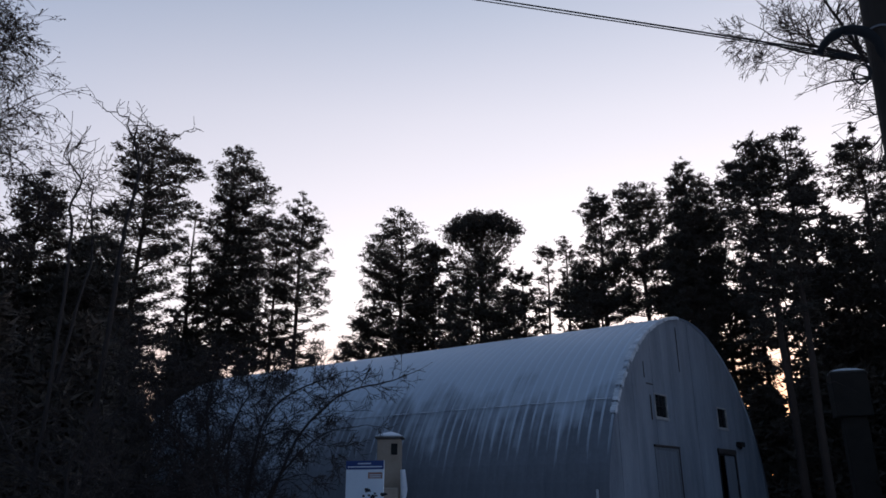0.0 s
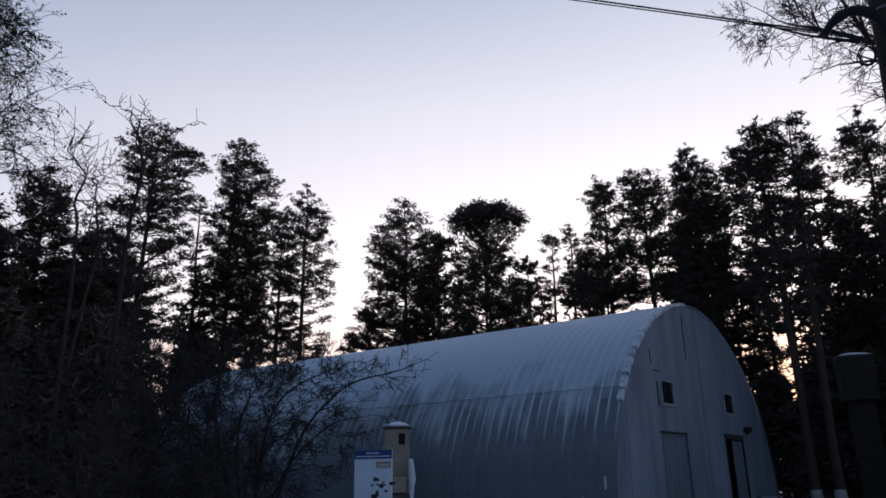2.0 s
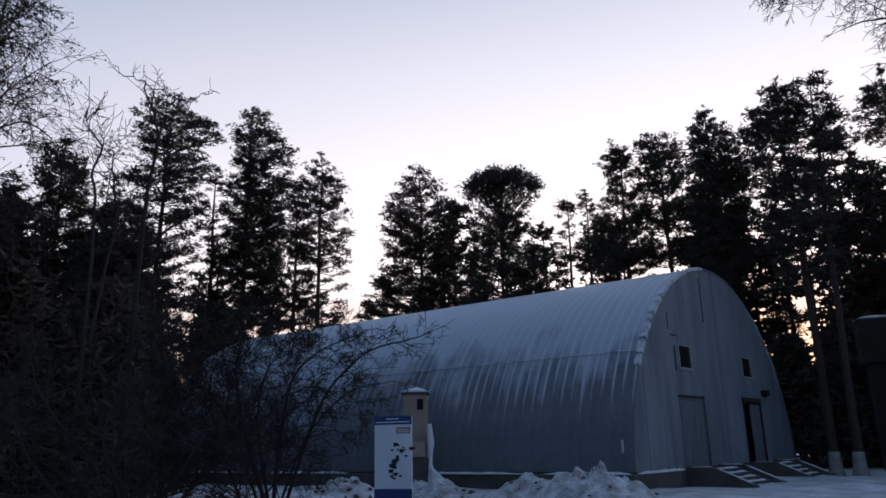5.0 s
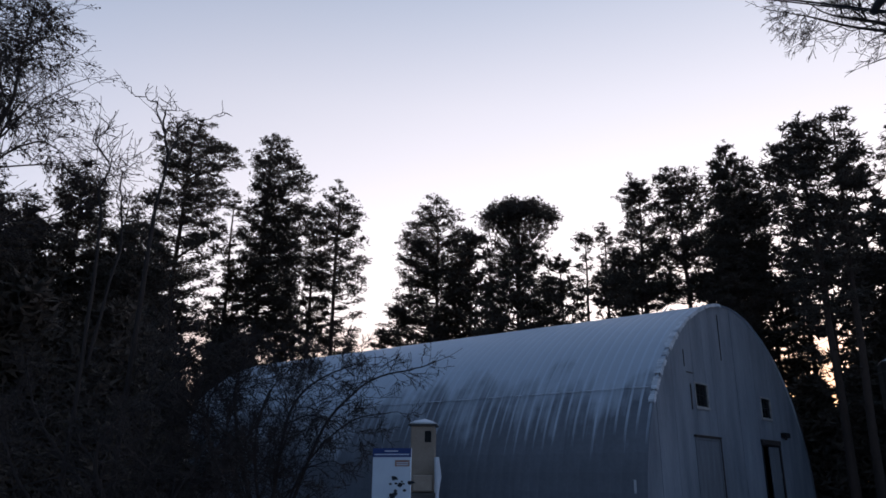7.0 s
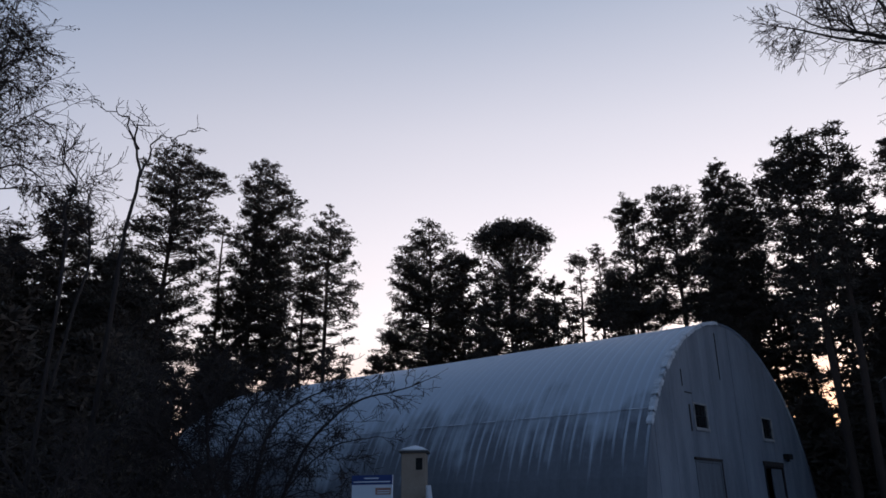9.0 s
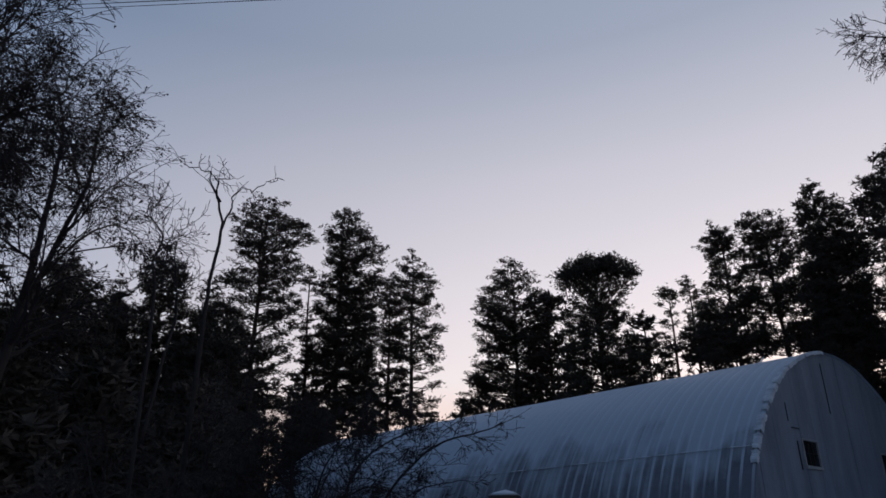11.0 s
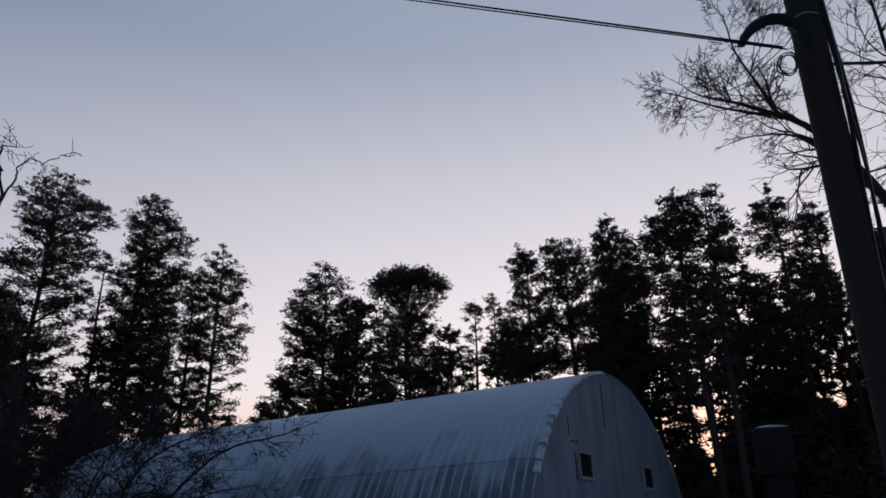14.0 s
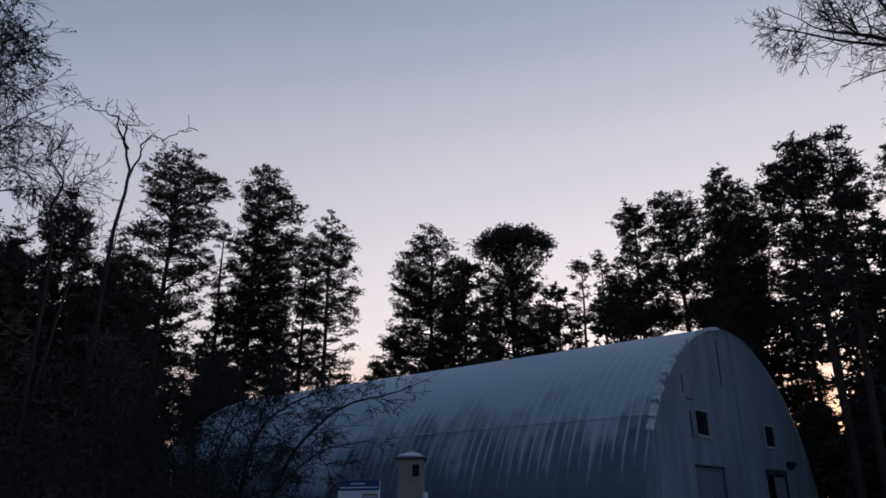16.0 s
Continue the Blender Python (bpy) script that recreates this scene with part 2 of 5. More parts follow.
# ---- mesh helpers ----
class Mesh:
    """Collects vertices and faces, then links them as one mesh object."""

    def __init__(self):
        self.v, self.f, self.n, self.mats = [], [], 0, []

    def add(self, verts, faces, mat=0):
        self.v.append(np.asarray(verts, dtype=float).reshape(-1, 3))
        self.f.extend(tuple(i + self.n for i in face) for face in faces)
        self.mats.extend([mat] * len(faces))
        self.n += len(self.v[-1])
        return self

    def box(self, a, b, bevel=0.0, mat=0, top=None):
        """A box from corner a to corner b; top scales its upper end; bevel rounds the upright edges and the rims."""
        (x0, y0, z0), (x1, y1, z1) = a, b
        if not bevel and not top:
            v = [(x0, y0, z0), (x1, y0, z0), (x1, y1, z0), (x0, y1, z0), (x0, y0, z1), (x1, y0, z1), (x1, y1, z1), (x0, y1, z1)]
            return self.add(v, [(3, 2, 1, 0), (4, 5, 6, 7), (0, 1, 5, 4), (1, 2, 6, 5), (2, 3, 7, 6), (3, 0, 4, 7)], mat)
        cx, cy, hx, hy, d = (x0 + x1) / 2, (y0 + y1) / 2, (x1 - x0) / 2, (y1 - y0) / 2, bevel or 0.002
        rings = []
        for z, inset, s in ((z0, d, 1), (z0 + d, 0, 1), (z1 - d, 0, top or 1), (z1, d, top or 1)):
            ax, ay = hx * s - inset, hy * s - inset
            rings += [(cx + sx * (ax - (d if k else 0)), cy + sy * (ay - (0 if k else d)), z)
                      for sx, sy, k in ((-1, -1, 0), (-1, -1, 1), (1, -1, 1), (1, -1, 0), (1, 1, 0), (1, 1, 1), (-1, 1, 1), (-1, 1, 0))]
        f = [tuple(range(7, -1, -1)), tuple(range(24, 32))]
        for r in range(3):
            f += [(r * 8 + i, r * 8 + (i + 1) % 8, r * 8 + 8 + (i + 1) % 8, r * 8 + 8 + i) for i in range(8)]
        return self.add(rings, f, mat)

    def tube(self, pts, radii, sides=6, mat=0, cap=True):
        p = np.asarray(pts, float)
        k = len(p)
        r = np.full(k, radii) if np.isscalar(radii) else np.asarray(radii, float)
        d = np.gradient(p, axis=0)
        d /= np.linalg.norm(d, axis=1)[:, None] + 1e-9
        ref = np.array((0.0, 0.0, 1.0)) if abs(d[0, 2]) < 0.8 else np.array((1.0, 0.0, 0.0))
        u = np.cross(d, ref)
        u /= np.linalg.norm(u, axis=1)[:, None] + 1e-9
        w = np.cross(d, u)
        a = np.linspace(0, 2 * math.pi, sides, endpoint=False)
        ring = p[:, None] + r[:, None, None] * (np.cos(a)[None, :, None] * u[:, None] + np.sin(a)[None, :, None] * w[:, None])
        f = [(i * sides + j, i * sides + (j + 1) % sides, (i + 1) * sides + (j + 1) % sides, (i + 1) * sides + j)
             for i in range(k - 1) for j in range(sides)]
        if cap and sides > 3:
            f += [tuple(range(sides - 1, -1, -1)), tuple(range((k - 1) * sides, k * sides))]
        return self.add(ring.reshape(-1, 3), f, mat)

    def mesh(self, name, materials, smooth=False):
        me = bpy.data.meshes.new(name)
        me.from_pydata(np.concatenate(self.v).tolist(), [], self.f)
        for m in materials if isinstance(materials, (list, tuple)) else [materials]:
            me.materials.append(m)
        if any(self.mats):
            me.polygons.foreach_set("material_index", self.mats)
        if smooth:
            me.polygons.foreach_set("use_smooth", [True] * len(me.polygons))
        me.update()
        return me


def part(name, mesh_maker, mat, parent=None, label="", smooth=False):
    ob = new(name, mesh_maker.mesh(name, mat, smooth) if isinstance(mesh_maker, Mesh) else mesh_maker)
    ob.parent = parent
    if label:
        tagged(ob, label)
    return ob


def thing(name, m, label, category, group="", kind=""):
    ob = new(name)
    ob.empty_display_size = 0.2
    ob.matrix_basis = m
    return tagged(ob, label, category, group, kind)


def smoothstep(a, b, x):
    t = np.clip((x - a) / (b - a), 0, 1)
    return t * t * (3 - 2 * t)


# ---- ground ----
def ground_z(x, y):
    """Height of the ground: a shallow rise from the path towards the hangar, with soft unevenness."""
    rise = -0.22 + 0.34 * smoothstep(-14, -3, y)
    rise = rise * (1 - smoothstep(60, 200, np.hypot(x, y)))
    return rise + 0.05 * np.sin(x * 0.9 + 1.3 * np.sin(y * 0.35)) * np.cos(y * 0.8) + 0.03 * np.sin(2.3 * x + y) * np.sin(1.9 * y)


def build_ground():
    g = np.concatenate((-np.geomspace(2500, 26, 22), np.linspace(-25, 25, 126), np.geomspace(26, 2500, 22)))
    X, Y = np.meshgrid(g - 2, g - 6)
    n = len(g)
    bm = Mesh()
    f = [(j * n + i, j * n + i + 1, (j + 1) * n + i + 1, (j + 1) * n + i) for j in range(n - 1) for i in range(n - 1)]
    bm.add(np.stack((X, Y, ground_z(X, Y)), -1).reshape(-1, 3), f)
    tagged(part("ground", bm, M_GROUND, None, smooth=True), "snow-covered ground with trodden grey patches", "ground", kind="structure")


build_ground()

# ---- hangar ----
HC, HW, HH, HP, HQ, BASE, HL = 6.78, 6.67, 6.53, 1.913, 1.933, 0.594, 22.5
SKEW = 0.093                  # the axis is a little off the square to the end wall


def arch_point(a, grow=0.0):
    """The arch at angle a, 0 at the near foot and pi at the far one: y and z."""
    c, s = math.cos(a), math.sin(a)
    y = HC - (HW + grow) * math.copysign(abs(c) ** (2 / HP), c)
    return y, BASE + (HH + grow) * abs(s) ** (2 / HQ)


def arch_at(y):
    """Height of the arch over y."""
    c = min(1, abs(y - HC) / HW)
    return BASE + HH * max(0.0, 1 - c ** HP) ** (1 / HQ)


def arch_table(k=400):
    """Points along the arch at even steps of length."""
    a = np.linspace(0, math.pi, 2001)
    p = np.array([arch_point(t) for t in a])
    s = np.concatenate(([0], np.cumsum(np.linalg.norm(np.diff(p, axis=0), axis=1))))
    u = np.linspace(0, s[-1], k)
    return np.stack((np.interp(u, s, p[:, 0]), np.interp(u, s, p[:, 1])), 1), s[-1]


ARCH, ARCH_LEN = arch_table()
RIB = 0.3125
PANEL_W = 4 * RIB
BANDS = ((0.0, 0.175), (0.17, 0.40), (0.395, 0.605), (0.60, 0.83), (0.825, 1.0))


def roof_panel_mesh(lo, hi, lift, depth):
    """One corrugated sheet, four ribs wide, bent to the arch between two fractions of its length."""
    steps = max(4, int((hi - lo) * 44))
    u = np.linspace(lo, hi, steps + 1) * (len(ARCH) - 1)
    idx = np.arange(len(ARCH))
    p = np.stack((np.interp(u, idx, ARCH[:, 0]), np.interp(u, idx, ARCH[:, 1])), 1)
    d = np.gradient(p, axis=0)
    d /= np.linalg.norm(d, axis=1)[:, None]
    nrm = np.stack((-d[:, 1], d[:, 0]), 1)
    prof = [(0.0, 0.0), (0.09, 0.0), (0.125, 0.028), (0.16, 0.036), (0.24, 0.036), (0.275, 0.028)]
    cols = [(k * RIB + x, h) for k in range(4) for x, h in prof] + [(PANEL_W, 0.0), (PANEL_W + 0.05, 0.002)]
    verts = [(-x, p[i, 0] - SKEW * x + nrm[i, 0] * (h * depth + lift), p[i, 1] + nrm[i, 1] * (h * depth + lift)) for i in range(steps + 1) for x, h in cols]
    c = len(cols)
    faces = [(i * c + j, (i + 1) * c + j, (i + 1) * c + j + 1, i * c + j + 1) for i in range(steps) for j in range(c - 1)]
    return Mesh().add(verts, faces).mesh("roof_sheet", M_ROOF)


def sheet_poly(y0, y1, z0, z1, x=0.0, thick=0.035, shift=0.0):
    """An upright sheet of the end wall between y0 and y1; z1 None: up to the arch."""
    ys = np.linspace(y0, y1, 7)
    if z1 is None:
        top = [(y, max(z0 + 0.01, arch_at(y) - 0.01)) for y in ys[::-1]]
    else:
        top = [(y1, z1), (y0, z1)]
    ring = [(y0, z0), (y1, z0)] + top
    k = len(ring)
    v = [(x, y + shift, z) for y, z in ring] + [(x - thick, y + shift, z) for y, z in ring]
    f = [tuple(range(k)), tuple(range(2 * k - 1, k - 1, -1))] + [(i, k + i, k + (i + 1) % k, (i + 1) % k) for i in range(k)]
    return Mesh().add(v, f)


WINDOWS = ((3.66, 4.51), (8.95, 9.83))
WIN_Z = (3.58, 4.25)
DOORS = ((3.33, 5.08), (8.56, 10.25))
DOOR_H = 2.06


def build_hangar():
    hangar = thing("hangar", Matrix(), "long grey corrugated-metal arched hangar with thin snow on its roof", "hangar")
    rnd = random.Random(5)
    count = round(HL / PANEL_W)
    metal = [roof_panel_mesh(lo, hi, 0.007 * (2 - abs(i - 2)), (0.28, 0.42, 0.08, 0.42, 0.28)[i]) for i, (lo, hi) in enumerate(BANDS)]
    for k in range(count):
        for me in metal:
            ob = part("roof_sheet", me, None, hangar)
            ob.matrix_basis = pose(0.06 - k * PANEL_W, -SKEW * k * PANEL_W, 0.006 * rnd.random(), 0, rnd.uniform(-0.12, 0.12), 0)
    end = -count * PANEL_W
    # end walls of upright sheets, with openings between them
    cuts = [0.13, 1.12, 2.2, 3.33, 3.66, 4.51, 5.08, 6.1, 6.94, 7.75, 8.56, 8.95, 9.83, 10.25, 11.3, 12.4, 13.43]
    for y0, y1 in zip(cuts, cuts[1:]):
        z, in_door = BASE, any(a <= y0 and y1 <= b + 0.001 for a, b in DOORS)
        in_win = any(a <= y0 and y1 <= b + 0.001 for a, b in WINDOWS)
        off = rnd.uniform(-0.008, 0.008)
        g = 0.004
        if in_door:
            z = BASE + DOOR_H
        if in_win:
            part("wall_sheet", sheet_poly(y0 + g, y1 - g, z, WIN_Z[0], off), M_GABLE, hangar)
            z = WIN_Z[1]
        part("wall_sheet", sheet_poly(y0 + g, y1 - g, z, None, off), M_GABLE, hangar)
    back = sheet_poly(0.13, 6.94, BASE, None, end, shift=SKEW * end)
    part("wall_sheet", back, M_GABLE, hangar)
    part("wall_sheet", sheet_poly(6.95, 13.43, BASE, None, end, shift=SKEW * end), M_GABLE, hangar)
    # edge flashing along the arch at the front
    rim = Mesh()
    for lo, hi, wide, drop in ((0.145, 0.162, 0.04, 0.04), (0.165, 0.186, 0.05, 0.05), (0.192, 0.221, 0.075, 0.06), (0.228, 0.238, 0.03, 0.03), (0.244, 0.285, 0.085, 0.07), (0.289, 0.338, 0.05, 0.04), (0.341, 0.401, 0.06, 0.05), (0.404, 0.47, 0.05, 0.035)):
        n = 16
        u = np.linspace(lo, hi, n) * (len(ARCH) - 1)
        y, z = np.interp(u, np.arange(len(ARCH)), ARCH[:, 0]), np.interp(u, np.arange(len(ARCH)), ARCH[:, 1])
        d = np.gradient(np.stack((y, z), 1), axis=0)
        d /= np.linalg.norm(d, axis=1)[:, None]
        v = []
        for i in range(n):
            ny, nz = -d[i, 1], d[i, 0]
            j, k = rnd.uniform(-0.012, 0.012), rnd.uniform(-0.03, 0.02)
            for x, h in ((-0.04 - wide + k, 0.052 + j), (0.075 + j, 0.055 + j), (0.082 + j, -drop + k), (0.072 + j, -drop + k)):
                v.append((x, y[i] + ny * h, z[i] + nz * h))
        rim.add(v, [(i * 4 + j, i * 4 + j + 1, i * 4 + 5 + j, i * 4 + 4 + j) for i in range(n - 1) for j in range(3)])
    part("flashing", rim, M_FLASH, hangar, "torn pale edge flashing with gaps")
    # windows
    for a, b in WINDOWS:
        fr = Mesh()
        z0, z1 = WIN_Z
        for c0, c1 in (((-0.03, a - 0.05, z0 - 0.09), (0.05, b + 0.05, z0)), ((-0.03, a - 0.05, z1), (0.035, b + 0.05, z1 + 0.05)),
                       ((-0.03, a - 0.05, z0), (0.035, a, z1)), ((-0.03, b, z0), (0.035, b + 0.05, z1))):
            fr.box(c0, c1, 0.006)
        win = part("window_frame", fr, M_WOOD, hangar, "weathered pale wooden window frame")
        part("pane", Mesh().box((-0.022, a, z0), (-0.014, b, z1)), M_GLASS, win, "dark glass")
        bars = Mesh()
        for i in (1, 2):
            y = a + (b - a) * i / 3
            bars.box((-0.012, y - 0.012, z0), (0.006, y + 0.012, z1))
        bars.box((-0.0135, a, (z0 + z1) / 2 - 0.012), (0.0075, b, (z0 + z1) / 2 + 0.012))
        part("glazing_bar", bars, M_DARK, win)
    # rusty bars beside the windows and old hinge irons on the end wall; open seams are drawn as thin dark strips too
    for y0, y1, z0, z1 in ((3.32, 3.37, 3.45, 4.20), (3.15, 3.60, 4.53, 4.56), (5.84, 5.865, 5.2, 6.72), (3.03, 3.05, 4.7, 5.2)):
        part("bar_and_seam_strip", Mesh().box((0.012, y0, z0), (0.032, y1, z1), 0.004), M_RUST, hangar, "thin dark strip among the rusty bars and open seams")
    # doors
    for k, (a, b) in enumerate(DOORS):
        z1 = BASE + DOOR_H
        fr = Mesh()
        for c0, c1 in (((-0.04, a, z1 - 0.06), (0.03, b, z1)), ((-0.04, a, BASE), (0.03, a + 0.06, z1 - 0.06)), ((-0.04, b - 0.06, BASE), (0.03, b, z1 - 0.06))):
            fr.box(c0, c1, 0.005)
        head = Mesh().box((0.0, a - 0.05, z1 + 0.004), (0.07, b + 0.05, z1 + (0.16 if k else 0.07)), 0.006)
        head.box((0.0, b + 0.004, BASE), (0.045, b + 0.07, z1), 0.005)
        part("door_lintel", head, M_RUST, hangar, "dark weathered lintel and jamb")
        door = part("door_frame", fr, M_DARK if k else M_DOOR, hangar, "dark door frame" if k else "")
        mid = (a + b) / 2
        leaves = ((a + 0.065, mid - 0.005, 0), (mid + 0.005, b - 0.065, 0)) if k == 0 else ((mid - 0.15, b - 0.065, 0),)
        for y0, y1, _ in leaves:
            leaf = Mesh().box((-0.035, y0, BASE + 0.01), (0.005, y1, z1 - 0.065), 0.004)
            for j in range(1, 3):
                leaf.box((0.005, y0 + 0.06, BASE + 0.1 + 0.62 * j), (0.014, y1 - 0.06, BASE + 0.16 + 0.62 * j), 0.003)
            lf = part("door_leaf", leaf, M_DOOR, door)
            part("handle", Mesh().tube([(0.02, y1 - 0.1, BASE + 0.95), (0.05, y1 - 0.1, BASE + 0.98), (0.05, y1 - 0.1, BASE + 1.1), (0.02, y1 - 0.1, BASE + 1.13)], 0.009, 5), M_STEEL, lf)
        if k == 1:
            lf = part("door_leaf", Mesh().box((-0.82, a + 0.07, BASE + 0.01), (-0.06, a + 0.11, z1 - 0.065), 0.004), M_DOOR, door, "leaf that stands open inwards")
    part("lamp_box", Mesh().box((0.0, 10.55, 2.95), (0.22, 10.95, 3.13), 0.02).tube([(0.11, 10.75, 2.95), (0.11, 10.75, 2.88)], 0.05, 8), M_DARK, hangar, "small dark lamp box over the door")
    # concrete plinth
    plinth = Mesh()
    plinth.box((end - 0.1, -0.14, -0.3), (0.16, 0.12, BASE - 0.03), 0.03)
    plinth.box((-0.12, 0.12, -0.3), (0.16, 13.36, BASE - 0.03), 0.03)
    plinth.box((end - 0.1, 13.36, -0.3), (0.16, 13.62, BASE - 0.03), 0.03)
    plinth.box((end - 0.1, 0.12, -0.3), (end + 0.12, 13.36, BASE - 0.03), 0.03)
    plinth.box((end + 0.12, 0.12, 0.2), (-0.12, 13.36, 0.5))
    for block in plinth.v:
        block[:, 1] += SKEW * np.minimum(block[:, 0], 0)
    part("plinth", plinth, M_CONC, hangar, "stained concrete plinth")
    part("number_mark", Mesh().box((-0.30, 0.098, 1.10), (-0.235, 0.125, 1.44), 0.004), M_PAINT, hangar, "white painted mark")
    # sill snow along the foot
    for x0, x1, y0 in ((-2.6, 0.1, -0.16), (-8.6, -3.0, -0.16), (-14.0, -10.0, -0.16), (-22.0, -15.0, -0.16)):
        snow_ridge("snow_strip", (x0, y0 + 0.05 + SKEW * x0, BASE - 0.035), (x1, y0 + 0.05 + SKEW * min(x1, 0), BASE - 0.035), 0.11, 0.06, hangar)
    snow_ridge("snow_strip", (0.09, 0.05, BASE - 0.035), (0.09, 3.1, BASE - 0.035), 0.10, 0.07, hangar)
    i0 = int(0.172 * (len(ARCH) - 1))
    x = -0.1
    while x > -17:
        run = rnd.uniform(0.25, 1.3)
        snow_ridge("snow_strip", (x - run, ARCH[i0, 0] - 0.075 + SKEW * (x - run), ARCH[i0, 1] + 0.01), (x, ARCH[i0, 0] - 0.075 + SKEW * x, ARCH[i0, 1] + 0.005), 0.018, 0.017, hangar)
        x -= run + rnd.uniform(0.05, 0.45)
    # a bent strip of tin that stands up from the ridge
    part("bent_strip", Mesh().tube([(-2.4, 6.4, 7.04), (-2.25, 6.4, 7.18), (-2.1, 6.4, 7.22), (-1.92, 6.4, 7.42)], [0.02, 0.05, 0.04, 0.012], 4), M_FLASH, hangar, "loose bent strip of pale tin")
    return hangar


def snow_ridge(name, a, b, half, height, parent=None):
    """A long low cushion of snow from a to b."""
    a, b = np.array(a, float), np.array(b, float)
    L = np.linalg.norm(b - a)
    k = max(6, int(L / 0.18))
    d = (b - a) / L
    side = np.array((-d[1], d[0], 0))
    rnd = random.Random(int(1000 * (abs(a[0]) + abs(a[1]) + L)))
    v = []
    for i in range(k + 1):
        t = i / k
        e = min(1, 6 * t, 6 * (1 - t)) ** 0.5
        w, h = half * (0.35 + 0.65 * e) * rnd.uniform(0.8, 1.15), height * e * rnd.uniform(0.55, 1.25)
        for j in range(6):
            c = math.pi * j / 5
            v.append(a + d * L * t + side * math.cos(c) * w + np.array((0, 0, 1)) * (math.sin(c) * h - 0.005))
    f = [(i * 6 + j, i * 6 + j + 1, i * 6 + 7 + j, i * 6 + 6 + j) for i in range(k) for j in range(5)]
    f += [tuple(range(5, -1, -1)), tuple(range(k * 6, k * 6 + 6))]
    return part(name, Mesh().add(v, f), M_SNOW, parent, "snow lying on the ledge" if parent else "", True)


HANGAR = build_hangar()


def build_stairs(y0, y1, seed):
    """A short concrete flight in front of a hangar door, with sloped cheek walls and snow on its treads."""
    st = thing("stairs", pose(0.17, 0, 0), "worn concrete steps with sloped cheek walls and snow on the treads", "stairs", "steps at the hangar doors")
    rnd = random.Random(seed)
    part("landing", Mesh().box((0, y0, -0.2), (0.75, y1, BASE - 0.03), 0.02), M_CONC, st)
    for k in range(4):
        z = BASE - 0.03 - 0.115 * (k + 1)
        x = 0.75 + 0.27 * k
        s = part("step", Mesh().box((x + 0.002, y0, -0.2), (x + 0.272, y1, z), 0.02), M_CONC, st)
        ridge = snow_ridge("snow_strip", (x + 0.19, y0 + 0.06, z), (x + 0.19, y1 - 0.06 - rnd.random() * 0.25, z), 0.075, 0.045, st)
    snow_ridge("snow_strip", (0.66, y0 + 0.1, BASE - 0.03), (0.66, y1 - 0.1, BASE - 0.03), 0.08, 0.05, st)
    for ya in (y0 - 0.22, y1 + 0.003):
        v = []
        prof = [(0.0, -0.2), (1.95, -0.2), (1.95, 0.14), (0.78, BASE + 0.04), (0.0, BASE + 0.04)]
        for y in (ya, ya + 0.215):
            v += [(x, y, z) for x, z in prof]
        f = [(4, 3, 2, 1, 0), (5, 6, 7, 8, 9)] + [(i, (i + 1) % 5, 5 + (i + 1) % 5, 5 + i) for i in range(5)]
        part("cheek_wall", Mesh().add(v, f), M_CONC, st)
        snow_ridge("snow_strip", (0.8, ya + 0.1, BASE + 0.035), (1.9, ya + 0.1, 0.16), 0.06, 0.03, st)
        snow_ridge("snow_strip", (0.05, ya + 0.1, BASE + 0.035), (0.78, ya + 0.1, BASE + 0.035), 0.06, 0.03, st)
    return st


build_stairs(3.2, 5.3, 3)
build_stairs(8.4, 10.5, 8)


def build_vent_shaft(m, label, w, h, cap_w, head=None, M_BRICK=M_BRICK):
    """A square rendered shaft with a low snow-topped cap and a small opening near its top."""
    sh = thing("vent_shaft", m, label, "vent shaft", "vent shafts by the hangar")
    a = w / 2
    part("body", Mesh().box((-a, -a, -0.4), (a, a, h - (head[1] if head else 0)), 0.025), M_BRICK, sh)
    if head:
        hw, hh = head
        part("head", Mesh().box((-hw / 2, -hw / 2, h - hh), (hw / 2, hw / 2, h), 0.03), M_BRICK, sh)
    c = cap_w / 2
    part("cap", Mesh().box((-c, -c, h + 0.003), (c, c, h + 0.06), 0.015), M_CONC, sh)
    v = [(-c, -c, h + 0.062), (c, -c, h + 0.062), (c, c, h + 0.062), (-c, c, h + 0.062)]
    v += [(sx * c * 0.62, sy * c * 0.62, h + 0.15) for sx, sy in ((-1, -1), (1, -1), (1, 1), (-1, 1))] + [(0.03, -0.02, h + 0.23)]
    f = [(3, 2, 1, 0)] + [(i, (i + 1) % 4, 4 + (i + 1) % 4, 4 + i) for i in range(4)] + [(4 + i, 4 + (i + 1) % 4, 8) for i in range(4)]
    part("snow_cap", Mesh().add(v, f), M_SNOW, sh, "snow on the cap", True)
    return sh, a


